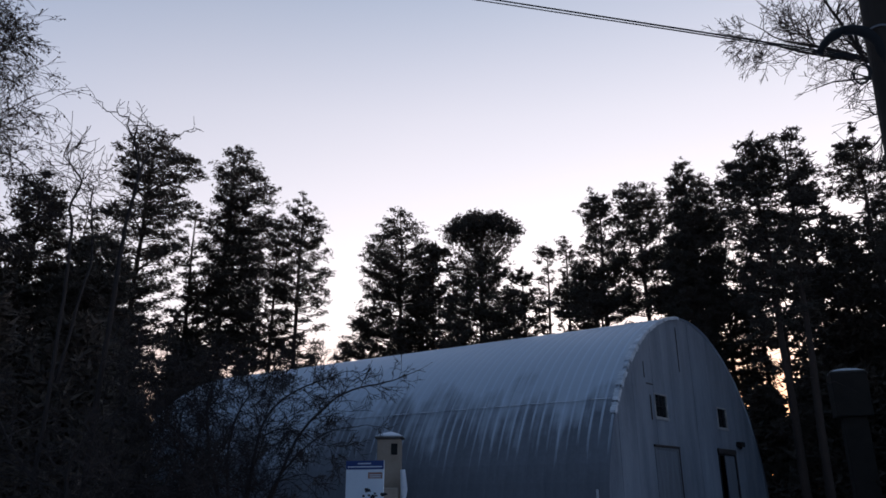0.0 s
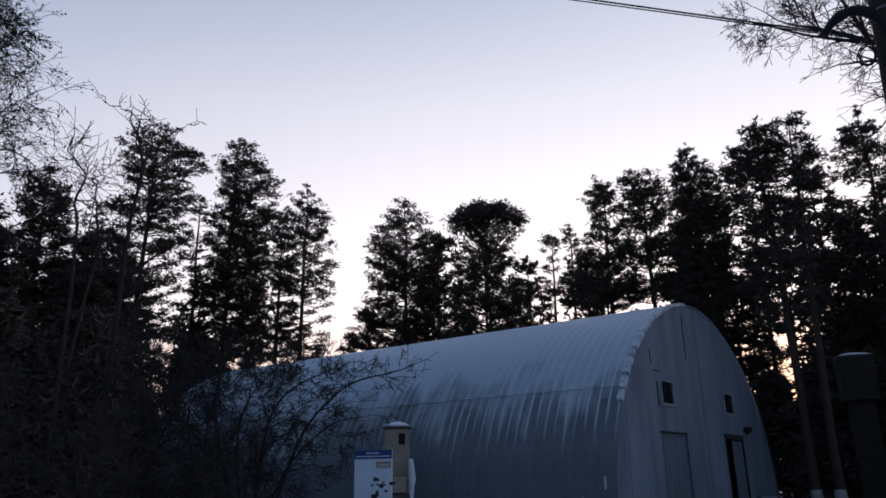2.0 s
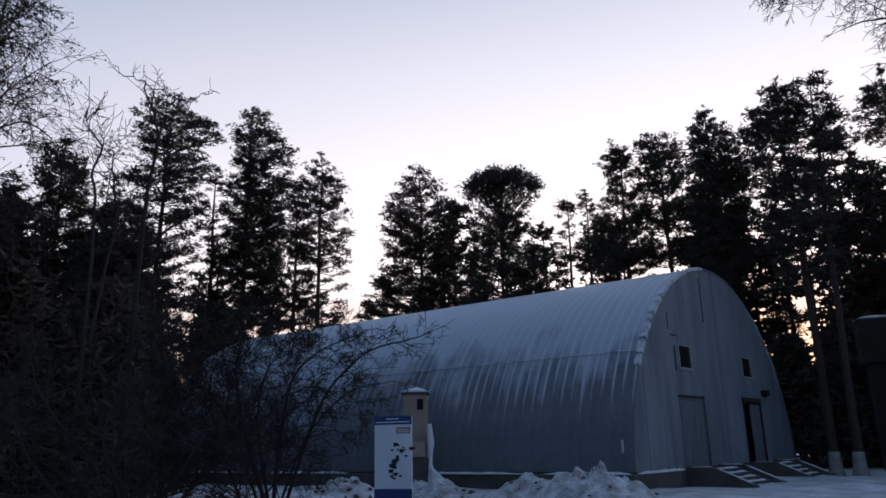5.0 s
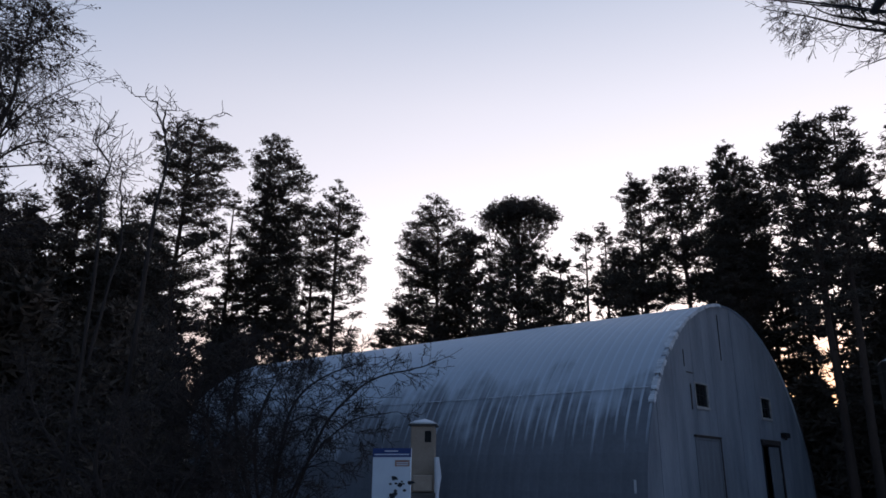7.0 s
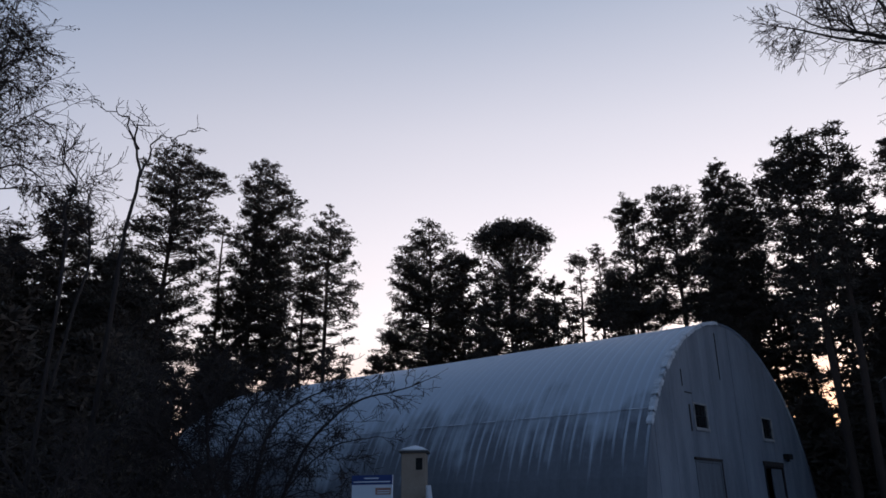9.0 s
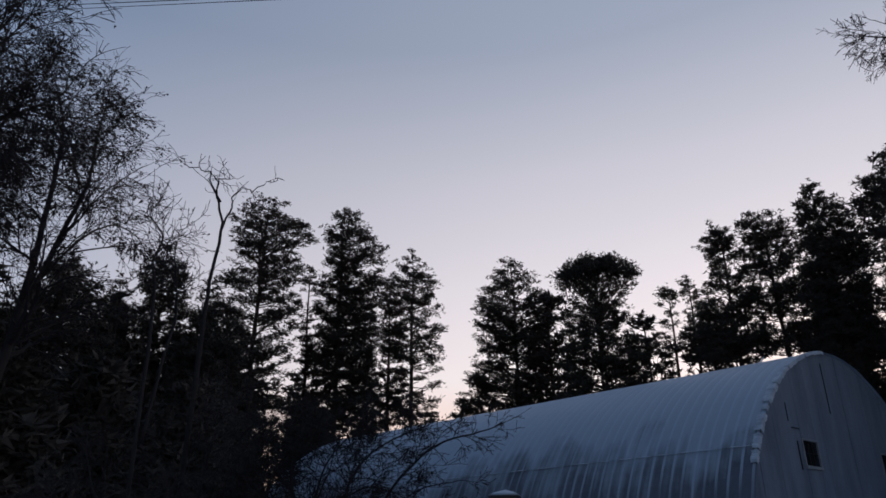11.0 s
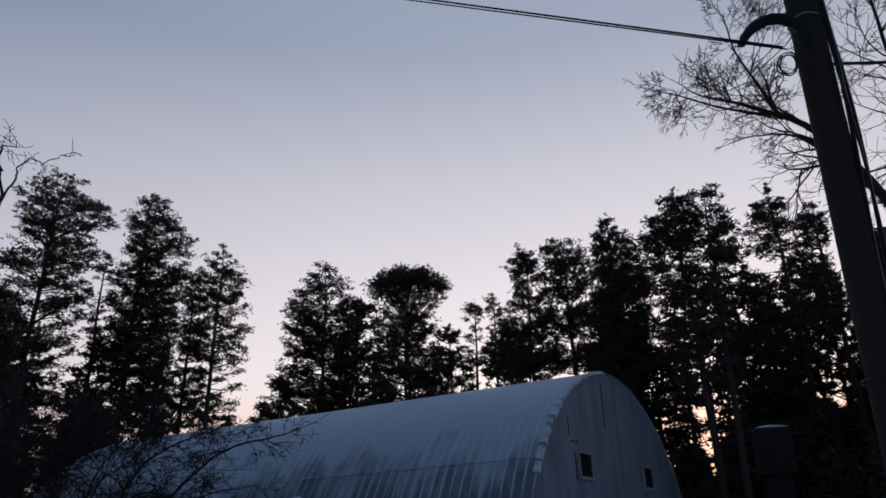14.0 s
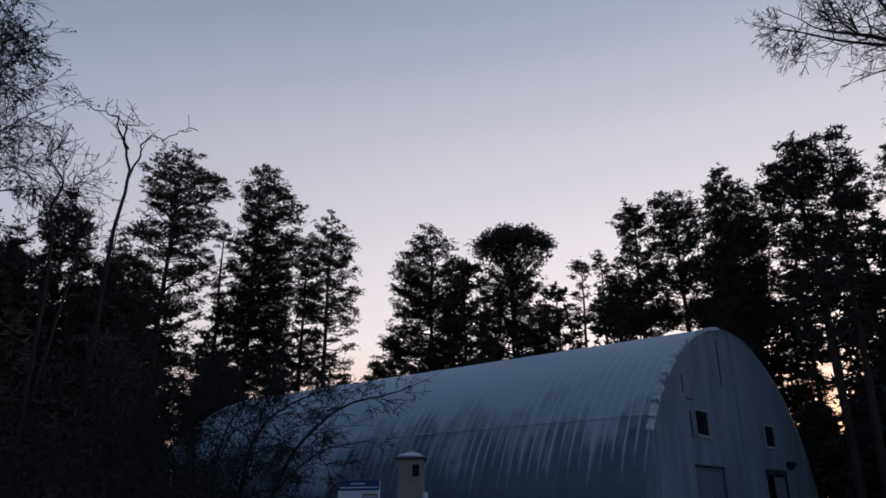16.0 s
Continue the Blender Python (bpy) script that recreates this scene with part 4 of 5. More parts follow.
PINES = (
    (-27.10, 0.20, 21.44, ((21.34, 1.04, -0.03, 0.90), (20.52, 1.29, -0.05, 1.00), (19.80, 2.06, -0.02, 1.15), (18.91, 2.57, 0.36, 1.10), (17.88, 2.32, 0.37, 1.05), (16.55, 2.28, 0.25, 1.00), (14.87, 2.45, 0.22, 0.95), (13.23, 2.09, 0.22, 0.85), (11.66, 1.86, 0.41, 0.70), (9.48, 1.62, 0.66, 0.60), (7.37, 1.39, 0.78, 0.50)), 0.35),
    (-27.50, 5.70, 22.58, ((22.48, 0.17, -0.05, 0.80), (21.61, 1.31, 0.27, 1.00), (20.48, 1.71, 0.58, 1.10), (19.42, 2.23, 0.60, 1.20), (18.41, 2.10, 1.05, 1.30), (16.49, 2.04, 0.70, 1.50), (14.66, 2.06, 0.78, 1.50), (12.51, 1.98, 0.80, 1.50), (9.06, 1.58, 1.13, 1.30)), 0.35),
    (-28.00, 11.80, 21.26, ((21.16, 0.15, -0.07, 0.90), (20.27, 0.97, -0.07, 1.10), (19.01, 1.66, -0.00, 1.20), (17.76, 1.53, -0.21, 1.10), (16.50, 1.66, 0.61, 0.90), (14.56, 1.83, 0.51, 0.70), (12.98, 1.59, 0.54, 0.60), (9.91, 1.23, 0.53, 0.50)), 0.25),
    (-24.80, 18.30, 21.55, ((21.45, 0.25, -0.05, 0.90), (20.86, 0.93, -0.28, 1.00), (20.05, 1.64, -0.26, 1.10), (18.73, 2.33, 0.00, 1.20), (17.00, 2.90, -0.08, 1.30), (14.88, 2.89, 0.25, 1.20), (12.80, 3.25, -0.13, 1.20), (10.77, 3.71, -0.79, 1.10)), 0.35),
    (-15.50, 15.60, 17.80, ((17.30, 0.60, 0.00, 0.80), (16.60, 1.20, 0.00, 0.80), (15.80, 1.20, 0.00, 0.80), (14.70, 0.50, 0.00, 0.80), (13.60, 0.50, 0.00, 0.80)), 0.12),
    (-16.30, 24.70, 18.33, ((18.23, 0.46, -0.10, 0.91), (17.42, 0.76, -0.24, 1.04), (16.56, 0.30, 0.06, 0.52), (15.53, 0.73, -0.22, 0.78), (13.88, 0.88, -0.25, 0.91)), 0.40),
    (-16.20, 27.10, 19.55, ((19.45, 0.25, -0.01, 0.78), (18.64, 0.75, 0.03, 0.78), (17.31, 0.72, 0.18, 0.78), (16.01, 0.91, 0.11, 0.91), (14.30, 1.11, 0.02, 1.04)), 0.40),
    (-8.90, 18.60, 18.29, ((18.19, 0.27, 0.09, 1.25), (17.84, 0.72, -0.05, 1.50), (16.96, 1.05, -0.19, 1.62), (15.88, 0.97, 0.15, 1.38), (14.69, 1.44, -0.25, 1.38), (12.82, 1.58, -0.37, 1.25), (10.50, 1.55, -0.51, 1.00)), 0.35),
    (-6.50, 18.60, 18.12, ((18.02, 0.70, -0.33, 0.98), (17.54, 1.32, -0.07, 1.26), (16.66, 1.46, 0.01, 1.33), (15.30, 1.45, 0.06, 1.54), (13.33, 1.51, -0.16, 1.54), (10.77, 1.41, -0.42, 1.26)), 0.35),
    (-2.90, 16.30, 17.90, ((17.80, 0.10, 0.09, 0.90), (17.21, 0.43, -0.01, 1.30), (16.66, 0.62, -0.15, 1.20), (16.22, 1.13, 0.22, 1.89), (15.44, 1.42, 0.24, 2.29), (14.08, 1.60, 0.17, 2.29), (12.30, 1.51, 0.09, 2.03), (10.59, 1.49, -0.07, 1.49), (8.63, 1.28, -0.29, 1.08)), 0.45),
    (2.00, 11.00, 15.30, ((15.16, 0.34, 0.02, 1.00), (14.75, 0.67, -0.07, 1.30), (14.47, 0.98, -0.20, 1.40), (13.68, 1.05, -0.35, 1.30), (12.71, 1.08, -0.48, 1.30), (11.98, 1.01, -0.49, 1.20), (11.04, 0.83, -0.61, 0.90), (9.41, 0.61, -0.67, 0.60), (7.17, 0.50, -0.80, 0.40)), 0.45),
    (3.30, 11.30, 15.28, ((15.18, 0.50, -0.05, 1.10), (14.82, 0.63, -0.10, 1.20), (14.20, 0.71, -0.08, 1.20), (13.70, 0.89, -0.08, 1.20), (13.23, 1.14, 0.06, 1.20), (12.48, 1.14, -0.07, 1.15), (11.91, 1.09, -0.17, 1.00), (11.22, 0.91, -0.21, 0.70), (9.64, 0.73, -0.36, 0.50), (7.45, 0.57, -0.64, 0.35)), 0.45),
    (4.45, 21.00, 19.05, ((18.95, 0.11, -0.02, 0.90), (18.40, 0.63, -0.10, 1.10), (17.70, 0.85, -0.18, 1.10), (17.05, 1.28, -0.53, 1.00), (16.43, 1.06, -0.62, 0.80), (15.66, 0.93, -0.74, 0.70), (14.77, 1.25, -0.95, 0.55), (13.29, 1.10, -1.18, 0.50), (11.57, 1.02, -1.40, 0.40)), 0.30),
    (6.52, 17.23, 15.99, ((15.89, 0.19, -0.03, 1.00), (15.50, 0.43, -0.14, 1.20), (14.86, 0.71, -0.35, 1.30), (13.54, 0.90, -0.60, 1.20), (11.73, 0.83, -0.86, 1.20), (9.74, 0.81, -1.19, 1.10)), 0.35),
    (-26.10, -5.60, 16.53, ((16.43, 0.15, 0.03, 1.12), (15.85, 0.74, -0.02, 1.25), (15.00, 1.18, 0.16, 1.38), (13.97, 1.21, 0.20, 1.38), (12.82, 1.31, 0.23, 1.50), (11.13, 1.65, 0.33, 1.62), (8.45, 1.75, 0.74, 1.75)), 0.35),
    (-23.30, -10.70, 13.30, ((12.90, 0.80, 0.00, 1.30), (11.50, 1.90, 0.00, 1.30), (9.00, 2.50, 0.00, 1.30), (4.50, 2.80, 0.00, 1.30)), 0.35),
    (-21.40, -4.50, 12.00, ((11.60, 0.60, 0.00, 1.30), (10.30, 1.50, 0.00, 1.30), (8.40, 2.20, 0.00, 1.30), (4.00, 2.40, 0.00, 1.30)), 0.35),
    (-15.90, 16.00, 15.90, ((15.60, 1.70, 0.00, 0.90), (14.80, 1.90, 0.00, 1.10), (14.00, 2.05, 0.00, 1.40), (12.00, 2.40, 0.00, 1.40), (10.00, 2.60, 0.00, 1.40), (5.00, 2.90, 0.00, 1.40)), 0.35),
    (-30.59, 11.74, 19.88, ((19.73, 0.24, 0.00, 1.00), (19.00, 0.65, 0.02, 1.30), (16.68, 0.86, 0.20, 1.50), (13.39, 0.96, 0.37, 1.50), (9.82, 0.98, 0.53, 1.30)), 0.35),
    (-31.12, 5.46, 19.49, ((19.34, 0.21, -0.01, 0.85), (18.41, 0.67, 0.11, 0.77), (16.09, 0.94, 0.29, 0.85), (13.45, 1.03, 0.46, 0.85), (9.09, 1.00, 0.70, 0.85)), 0.35),
    (-31.12, -1.34, 17.29, ((17.14, 0.21, 0.03, 0.75), (16.12, 0.66, 0.23, 0.90), (13.76, 0.95, 0.48, 1.05), (10.48, 1.15, 0.75, 1.35), (7.94, 1.28, 1.01, 1.50)), 0.35),
    (-2.29, 24.34, 17.45, ((17.30, 0.22, 0.00, 0.90), (16.25, 0.91, -0.12, 0.80), (13.84, 1.12, -0.29, 0.80), (11.18, 1.25, -0.56, 0.80), (8.59, 1.38, -0.83, 0.90), (6.08, 1.36, -1.08, 1.00)), 0.35),
    (2.39, 27.40, 16.09, ((15.95, 0.28, -0.00, 0.70), (14.61, 0.70, -0.17, 0.70), (11.98, 0.83, -0.48, 0.70), (8.48, 0.95, -0.90, 0.80), (6.01, 0.94, -1.19, 0.90)), 0.35),
    (-26.19, -10.04, 14.92, ((14.77, 0.21, 0.00, 0.90), (14.05, 0.89, 0.15, 1.10), (12.93, 1.45, 0.36, 1.20), (11.25, 1.73, 0.54, 1.30), (8.59, 1.93, 0.89, 1.40)), 0.35),
    (-27.61, -7.26, 14.47, ((14.32, 0.23, -0.00, 0.80), (13.25, 0.80, 0.11, 1.00), (11.46, 1.09, 0.34, 1.30), (8.62, 1.19, 0.67, 1.30)), 0.35),
    (-24.70, -13.63, 11.83, ((11.68, 0.17, 0.00, 0.80), (10.70, 0.85, 0.16, 1.00), (9.25, 1.26, 0.38, 1.20), (6.92, 1.44, 0.73, 1.30)), 0.35),
)
BUILT = [build_pine(x, y, h, prof, 40 + i, lime=i in (10, 11), up=up, tilt={10: 0.1, 11: -0.58}.get(i, 0.0), dome=(15.65, 2.67, 2.1, 0.95) if i == 4 else None) for i, (x, y, h, prof, up) in enumerate(PINES)]

# the wood behind: more pines of the same build, further off
FILL = ((13, 5.6, 23.0, 0.95), (9, 7.5, 22.5, 0.75), (12, -6.0, 23.5, 0.78), (12, 0.8, 16.0, 0.70), (17, 2.6, 19.5, 0.85), (9, -3.6, 23, 0.80), (14, -28.5, -2.5, 0.85), (14, -24.5, -3.4, 0.80), (14, -27, -7.2, 0.80), (14, -30.5, 0.6, 0.85), (14, -31, -6.5, 0.9), (14, -26, -4.6, 0.72), (14, -24.5, -8.0, 0.75), (14, -22, -13.5, 0.75), (3, -27.5, 17.2, 0.62),
        (0, -36, 9, 0.72), (2, -39, 1, 0.72), (1, -38, 20, 0.62), (17, -21.6, 18.4, 1.12), (16, -23.2, 16.5, 1.0), (17, -16.8, 22, 1.0), (16, -13.4, 24, 1.3), (7, -12, 24, 0.84), (8, -7, 25, 0.88), 
        (12, 1, 24, 0.93), (8, 4, 28, 0.95), (12, 9, 26, 0.9), (7, 12, 22, 0.8), (13, 10, 14, 0.9), (8, 14, 30, 0.9), (14, -33, -10, 0.9), (15, -28, -16, 0.95),
        (14, -24, -20, 0.85), (16, -31, -4, 0.95), (15, -18, -19, 0.75), (16, -16, -9, 0.62), (7, -5, 24, 0.80), (13, 15, 17, 0.95),
        (16, -20, -14, 0.8), (14, -32.4, 0.7, 0.8), (15, -31.6, 6.5, 0.85), (16, -29, 9, 0.8), (15, -29, -1.5, 0.72))
CLOSED = ((14.6, 0.6, 0, 1.0), (13.2, 1.6, 0, 1.0), (11.0, 2.2, 0, 1.0), (8.0, 2.4, 0, 1.0), (3.0, 2.4, 0, 1.0))
TALL = ((14.6, 0.5, 0, 1.0), (13.6, 1.5, 0, 1.0), (11.6, 2.0, 0, 0.95), (9.2, 1.9, 0, 0.7), (6.5, 1.5, 0, 0.45), (4.0, 1.2, 0, 0.35))
BACK = [build_pine(x, y, 15.0, shape, 70 + i, text, blade=0.37, tufts=(3, 4), width=0.066, fill=0.60, group="pines of the wood")
        for i, (x, y, shape, text) in enumerate(((-37, 5, CLOSED, "dark pine standing further back in the wood"), (-34, 12, CLOSED, "dark pine standing further back in the wood"),
                                                 (-8, 28, TALL, "slim pine with a bare lower stem in the wood"), (2, 27, TALL, "slim pine with a bare lower stem in the wood")))]
for i, (k, x, y, s) in enumerate(FILL):
    copy_thing(BACK[i % 2 + (2 if x > -14 and y > 10 and i % 4 else 0)], pose(x, y, float(ground_z(x, y)) - 0.15, 0, 0, 77 * i) @ Matrix.Scale(PINES[k][2] * s / 15.0, 4))



# ---- bare trees ----
def grow(limbs, ends, rng, p, d, length, radius, level, style):
    """One bare branch with its forks, drawn into limbs; ends collects the tips."""
    k = 5 if level > 1 else 4 if level else 2
    step = length / k
    pts, p = [p], p.copy()
    d = d / np.linalg.norm(d)
    dirs = []
    for i in range(k):
        d = d + rng.normal(0, style["wiggle"], 3) + np.array((0, 0, style["lift"] if level > 1 else style["droop"]))
        d /= np.linalg.norm(d)
        p = p + d * step
        pts.append(p)
        dirs.append(d)
    sides = 7 if radius > 0.05 else 4 if radius > 0.012 else 3
    limbs.tube(pts, np.linspace(radius, max(style["tip"], radius * (0.5 if level else 0.35)), k + 1), sides, cap=False)
    if level == 0:
        ends.append(np.array(pts[1:]))
        return
    for _ in range(rng.integers(*style["forks"])):
        t = rng.uniform(0.25, 1.0)
        i = min(k - 1, int(t * k))
        q = pts[i] + (pts[i + 1] - pts[i]) * (t * k - i)
        side = np.cross(dirs[i], rng.normal(size=3))
        side /= np.linalg.norm(side) + 1e-9
        ang = rng.uniform(*style["angle"])
        nd = dirs[i] * math.cos(ang) + side * math.sin(ang)
        grow(limbs, ends, rng, q, nd, length * rng.uniform(0.42, 0.78) * style["ratio"], max(style["tip"], radius * rng.uniform(0.48, 0.68) * (1.1 - 0.4 * t)), level - 1, style)
    grow(limbs, ends, rng, pts[-1], dirs[-1], length * 0.6, max(style["tip"], radius * 0.5), level - 1, style)


def curve_points(ctrl, n):
    """A smooth line through a few guide points."""
    c = np.array(ctrl, float)
    t = np.linspace(0, len(c) - 1, n)
    i = np.clip(t.astype(int), 0, len(c) - 2)
    u = (t - i)[:, None]
    e = np.vstack((2 * c[0] - c[1], c, 2 * c[-1] - c[-2]))
    p0, p1, p2, p3 = e[i], e[i + 1], e[i + 2], e[i + 3]
    return 0.5 * (2 * p1 + (p2 - p0) * u + (2 * p0 - 5 * p1 + 4 * p2 - p3) * u ** 2 + (3 * p1 - p0 - 3 * p2 + p3) * u ** 3)


def build_bare_tree(name, label, category, stems, seed, style, leaf=0, leaf_size=0.05, group=""):
    """stems: (guide points, foot radius, tip radius, side branches, their length, level, start) for each main stem."""
    rng = np.random.default_rng(seed)
    foot = stems[0][0][0]
    tree = thing(name, pose(*foot), label, category, group)
    ends = []
    twigs = Mesh()
    for k, (guide, r0, r1, branches, blen, level, start) in enumerate(stems):
        pts = curve_points(guide, 26) - np.array(foot)
        pts += np.cumsum(rng.normal(0, style["sway"], pts.shape) * np.linspace(0, 1, 26)[:, None], axis=0)
        part("trunk" if k == 0 else "stem", Mesh().tube(pts, r0 + (r1 - r0) * np.linspace(0, 1, 26) ** 0.8, 9 if r0 > 0.04 else 6), M_TWIG, tree, "", True)
        for _ in range(branches):
            t = rng.uniform(start, 1.0)
            i = min(24, int(t * 25))
            d = pts[i + 1] - pts[i]
            d /= np.linalg.norm(d)
            side = np.cross(d, rng.normal(size=3))
            side /= np.linalg.norm(side)
            a = rng.uniform(*style["angle"])
            rr = (r0 + (r1 - r0) * t) * rng.uniform(0.35, 0.6)
            grow(twigs, ends, rng, pts[i], d * math.cos(a) + side * math.sin(a), blen * (1.25 - 0.75 * t) * rng.uniform(0.6, 1.15), max(rr, style["tip"]), level, style)
        d = pts[-1] - pts[-2]
        grow(twigs, ends, rng, pts[-1], d, blen * 0.5, r1, max(1, level - 1), style)
    tagged(part("twigwork", twigs, M_TWIG, tree), kind="stuff")
    if leaf:
        c = np.concatenate(ends)
        keep = rng.random(len(c)) < leaf
        c = c[keep] + rng.normal(0, 0.03, (keep.sum(), 3))
        v, f = blades(rng, c, 3, leaf_size, leaf_size * 0.33, 1.0)
        v[:, 2] -= 0.3 * leaf_size
        part("leaves", blade_mesh("leaves", v, f, M_LEAF), None, tree, "withered leaves left on the twigs")
    return tree


STY = dict(wiggle=0.10, lift=0.03, droop=0.0, tip=0.004, forks=(3, 6), angle=(0.45, 1.0), ratio=1.0, sway=0.008)
STY_BIRCH = dict(STY, sway=0.02, wiggle=0.12, lift=0.05, droop=-0.15, tip=0.0065, forks=(3, 6), angle=(0.5, 1.05))
STY_BUSH = dict(STY, wiggle=0.16, lift=0.0, droop=0.0, tip=0.004, forks=(2, 6), angle=(0.5, 1.2))
STY_WILD = dict(STY, sway=0.055, wiggle=0.24, lift=0.02, droop=0.05, tip=0.005, forks=(1, 4), angle=(0.6, 1.2))
STY_FAR = dict(STY, wiggle=0.13, lift=0.03, droop=-0.02, tip=0.008, forks=(2, 5), angle=(0.5, 1.15))

build_bare_tree("birch_tree", "tall birch with drooping bare twigs and few withered leaves", "tree",
    [(((-6.90, -16.5, -0.2), (-6.90, -16.4, 5.58), (-6.90, -16.39, 8.28), (-6.89, -16.33, 10.5), (-6.89, -16.39, 12.37), (-6.90, -16.58, 14.5)), 0.19, 0.03, 32, 2.3, 3, 0.26),
     (((-6.88, -16.4, 8.0), (-6.55, -16.6, 9.6), (-6.40, -17.0, 11.1), (-6.40, -17.4, 13.2)), 0.09, 0.02, 9, 2.0, 3, 0.2),
     (((-6.9, -16.4, 6.5), (-7.3, -15.7, 8.4), (-7.5, -15.2, 10.3), (-7.6, -14.9, 12.0)), 0.07, 0.015, 8, 1.7, 3, 0.25)],
    8, STY_BIRCH, 0.13, 0.07, "birches beside the path")
build_bare_tree("birch_tree", "forked birch with drooping bare twigs and withered leaf tufts", "tree",
    [(((-10.65, -14.4, -0.2), (-10.61, -14.20, 4.66), (-10.58, -14.02, 6.38), (-10.56, -13.90, 8.73), (-10.56, -13.89, 10.77), (-10.57, -13.94, 12.59), (-10.62, -14.28, 13.6)), 0.17, 0.02, 20, 2.1, 3, 0.28),
     (((-10.60, -14.05, 6.2), (-10.95, -13.80, 7.43), (-10.87, -13.29, 9.84), (-10.81, -12.97, 11.17), (-10.81, -12.97, 12.68), (-10.79, -12.90, 14.0)), 0.11, 0.015, 17, 1.9, 3, 0.25),
     (((-10.9, -13.7, 8.0), (-10.99, -12.89, 9.47), (-10.85, -12.22, 10.04), (-10.70, -11.61, 9.97), (-10.57, -11.17, 9.50)), 0.045, 0.01, 9, 1.2, 2, 0.25),
     (((-10.58, -14.02, 6.38), (-10.40, -12.95, 7.14), (-10.16, -11.93, 7.75), (-9.98, -11.30, 8.33)), 0.04, 0.01, 8, 1.2, 2, 0.3)],
    3, STY_BIRCH, 0.28, 0.075, "birches beside the path")
build_bare_tree("birch_tree", "slender birch with drooping bare twigs", "tree",
    [(((-10.2, -16.1, -0.2), (-10.16, -15.74, 6.54), (-10.13, -15.42, 8.21), (-10.12, -15.23, 9.51), (-10.11, -15.17, 10.6)), 0.09, 0.015, 20, 2.0, 3, 0.3)],
    15, STY_BIRCH, 0.10, 0.07, "birches beside the path")
build_bare_tree("young_tree", "thin bare young tree with wavy upturned twigs", "tree",
    [(((-2.45, -12.5, -0.2), (-2.44, -12.45, 4.40), (-2.42, -12.39, 5.94), (-2.39, -12.32, 6.95), (-2.43, -12.41, 7.52), (-2.46, -12.49, 7.85), (-2.45, -12.47, 8.15)), 0.05, 0.007, 9, 0.55, 1, 0.6),
     (((-2.40, -12.33, 6.9), (-2.5, -12.16, 7.52), (-2.45, -11.95, 7.91), (-2.28, -11.56, 8.30)), 0.022, 0.006, 6, 0.4, 1, 0.3),
     (((-2.43, -12.40, 7.42), (-2.40, -12.68, 7.68), (-2.42, -12.89, 7.88), (-2.50, -13.15, 7.82)), 0.018, 0.006, 5, 0.4, 1, 0.3)],
    4, STY_WILD)
build_bare_tree("young_tree", "thin bare young tree with crooked twigs", "tree",
    [(((-2.1, -13.4, -0.2), (-2.13, -13.39, 4.94), (-2.16, -13.48, 6.0), (-2.20, -13.62, 6.6)), 0.04, 0.007, 14, 0.65, 2, 0.5),
     (((-2.1, -13.3, 3.0), (-2.32, -13.00, 5.07), (-2.38, -13.18, 6.2), (-2.29, -12.90, 6.6)), 0.03, 0.006, 14, 0.65, 2, 0.4)], 22, STY_WILD)
build_bare_tree("deciduous_tree", "large bare deciduous tree with fine spreading twigs", "tree",
    [(((10.6, 5.4, -0.2), (10.4, 5.3, 5.0), (9.6, 5.15, 9.6), (8.2, 5.1, 12.9), (6.6, 4.95, 14.4), (5.2, 4.7, 15.3)), 0.26, 0.03, 20, 1.9, 3, 0.5),
     (((9.3, 5.1, 10.4), (7.8, 5.0, 12.8), (6.6, 4.9, 13.4), (5.7, 4.7, 13.3)), 0.06, 0.012, 6, 0.7, 2, 0.2),
     (((7.0, 5.0, 14.0), (5.8, 4.85, 14.7), (4.6, 4.6, 15.5), (3.9, 4.4, 16.0)), 0.06, 0.015, 10, 1.35, 3, 0.1),
     (((7.3, 5.0, 13.8), (6.9, 4.9, 15.2), (6.5, 4.9, 16.6), (6.4, 4.9, 18.0)), 0.07, 0.02, 11, 2.0, 3, 0.1),
     (((10.5, 5.35, 4.5), (10.9, 5.2, 10.0), (10.5, 5.1, 14.0), (10.5, 5.1, 18.0)), 0.16, 0.03, 18, 2.4, 3, 0.4)],
    6, STY_FAR)

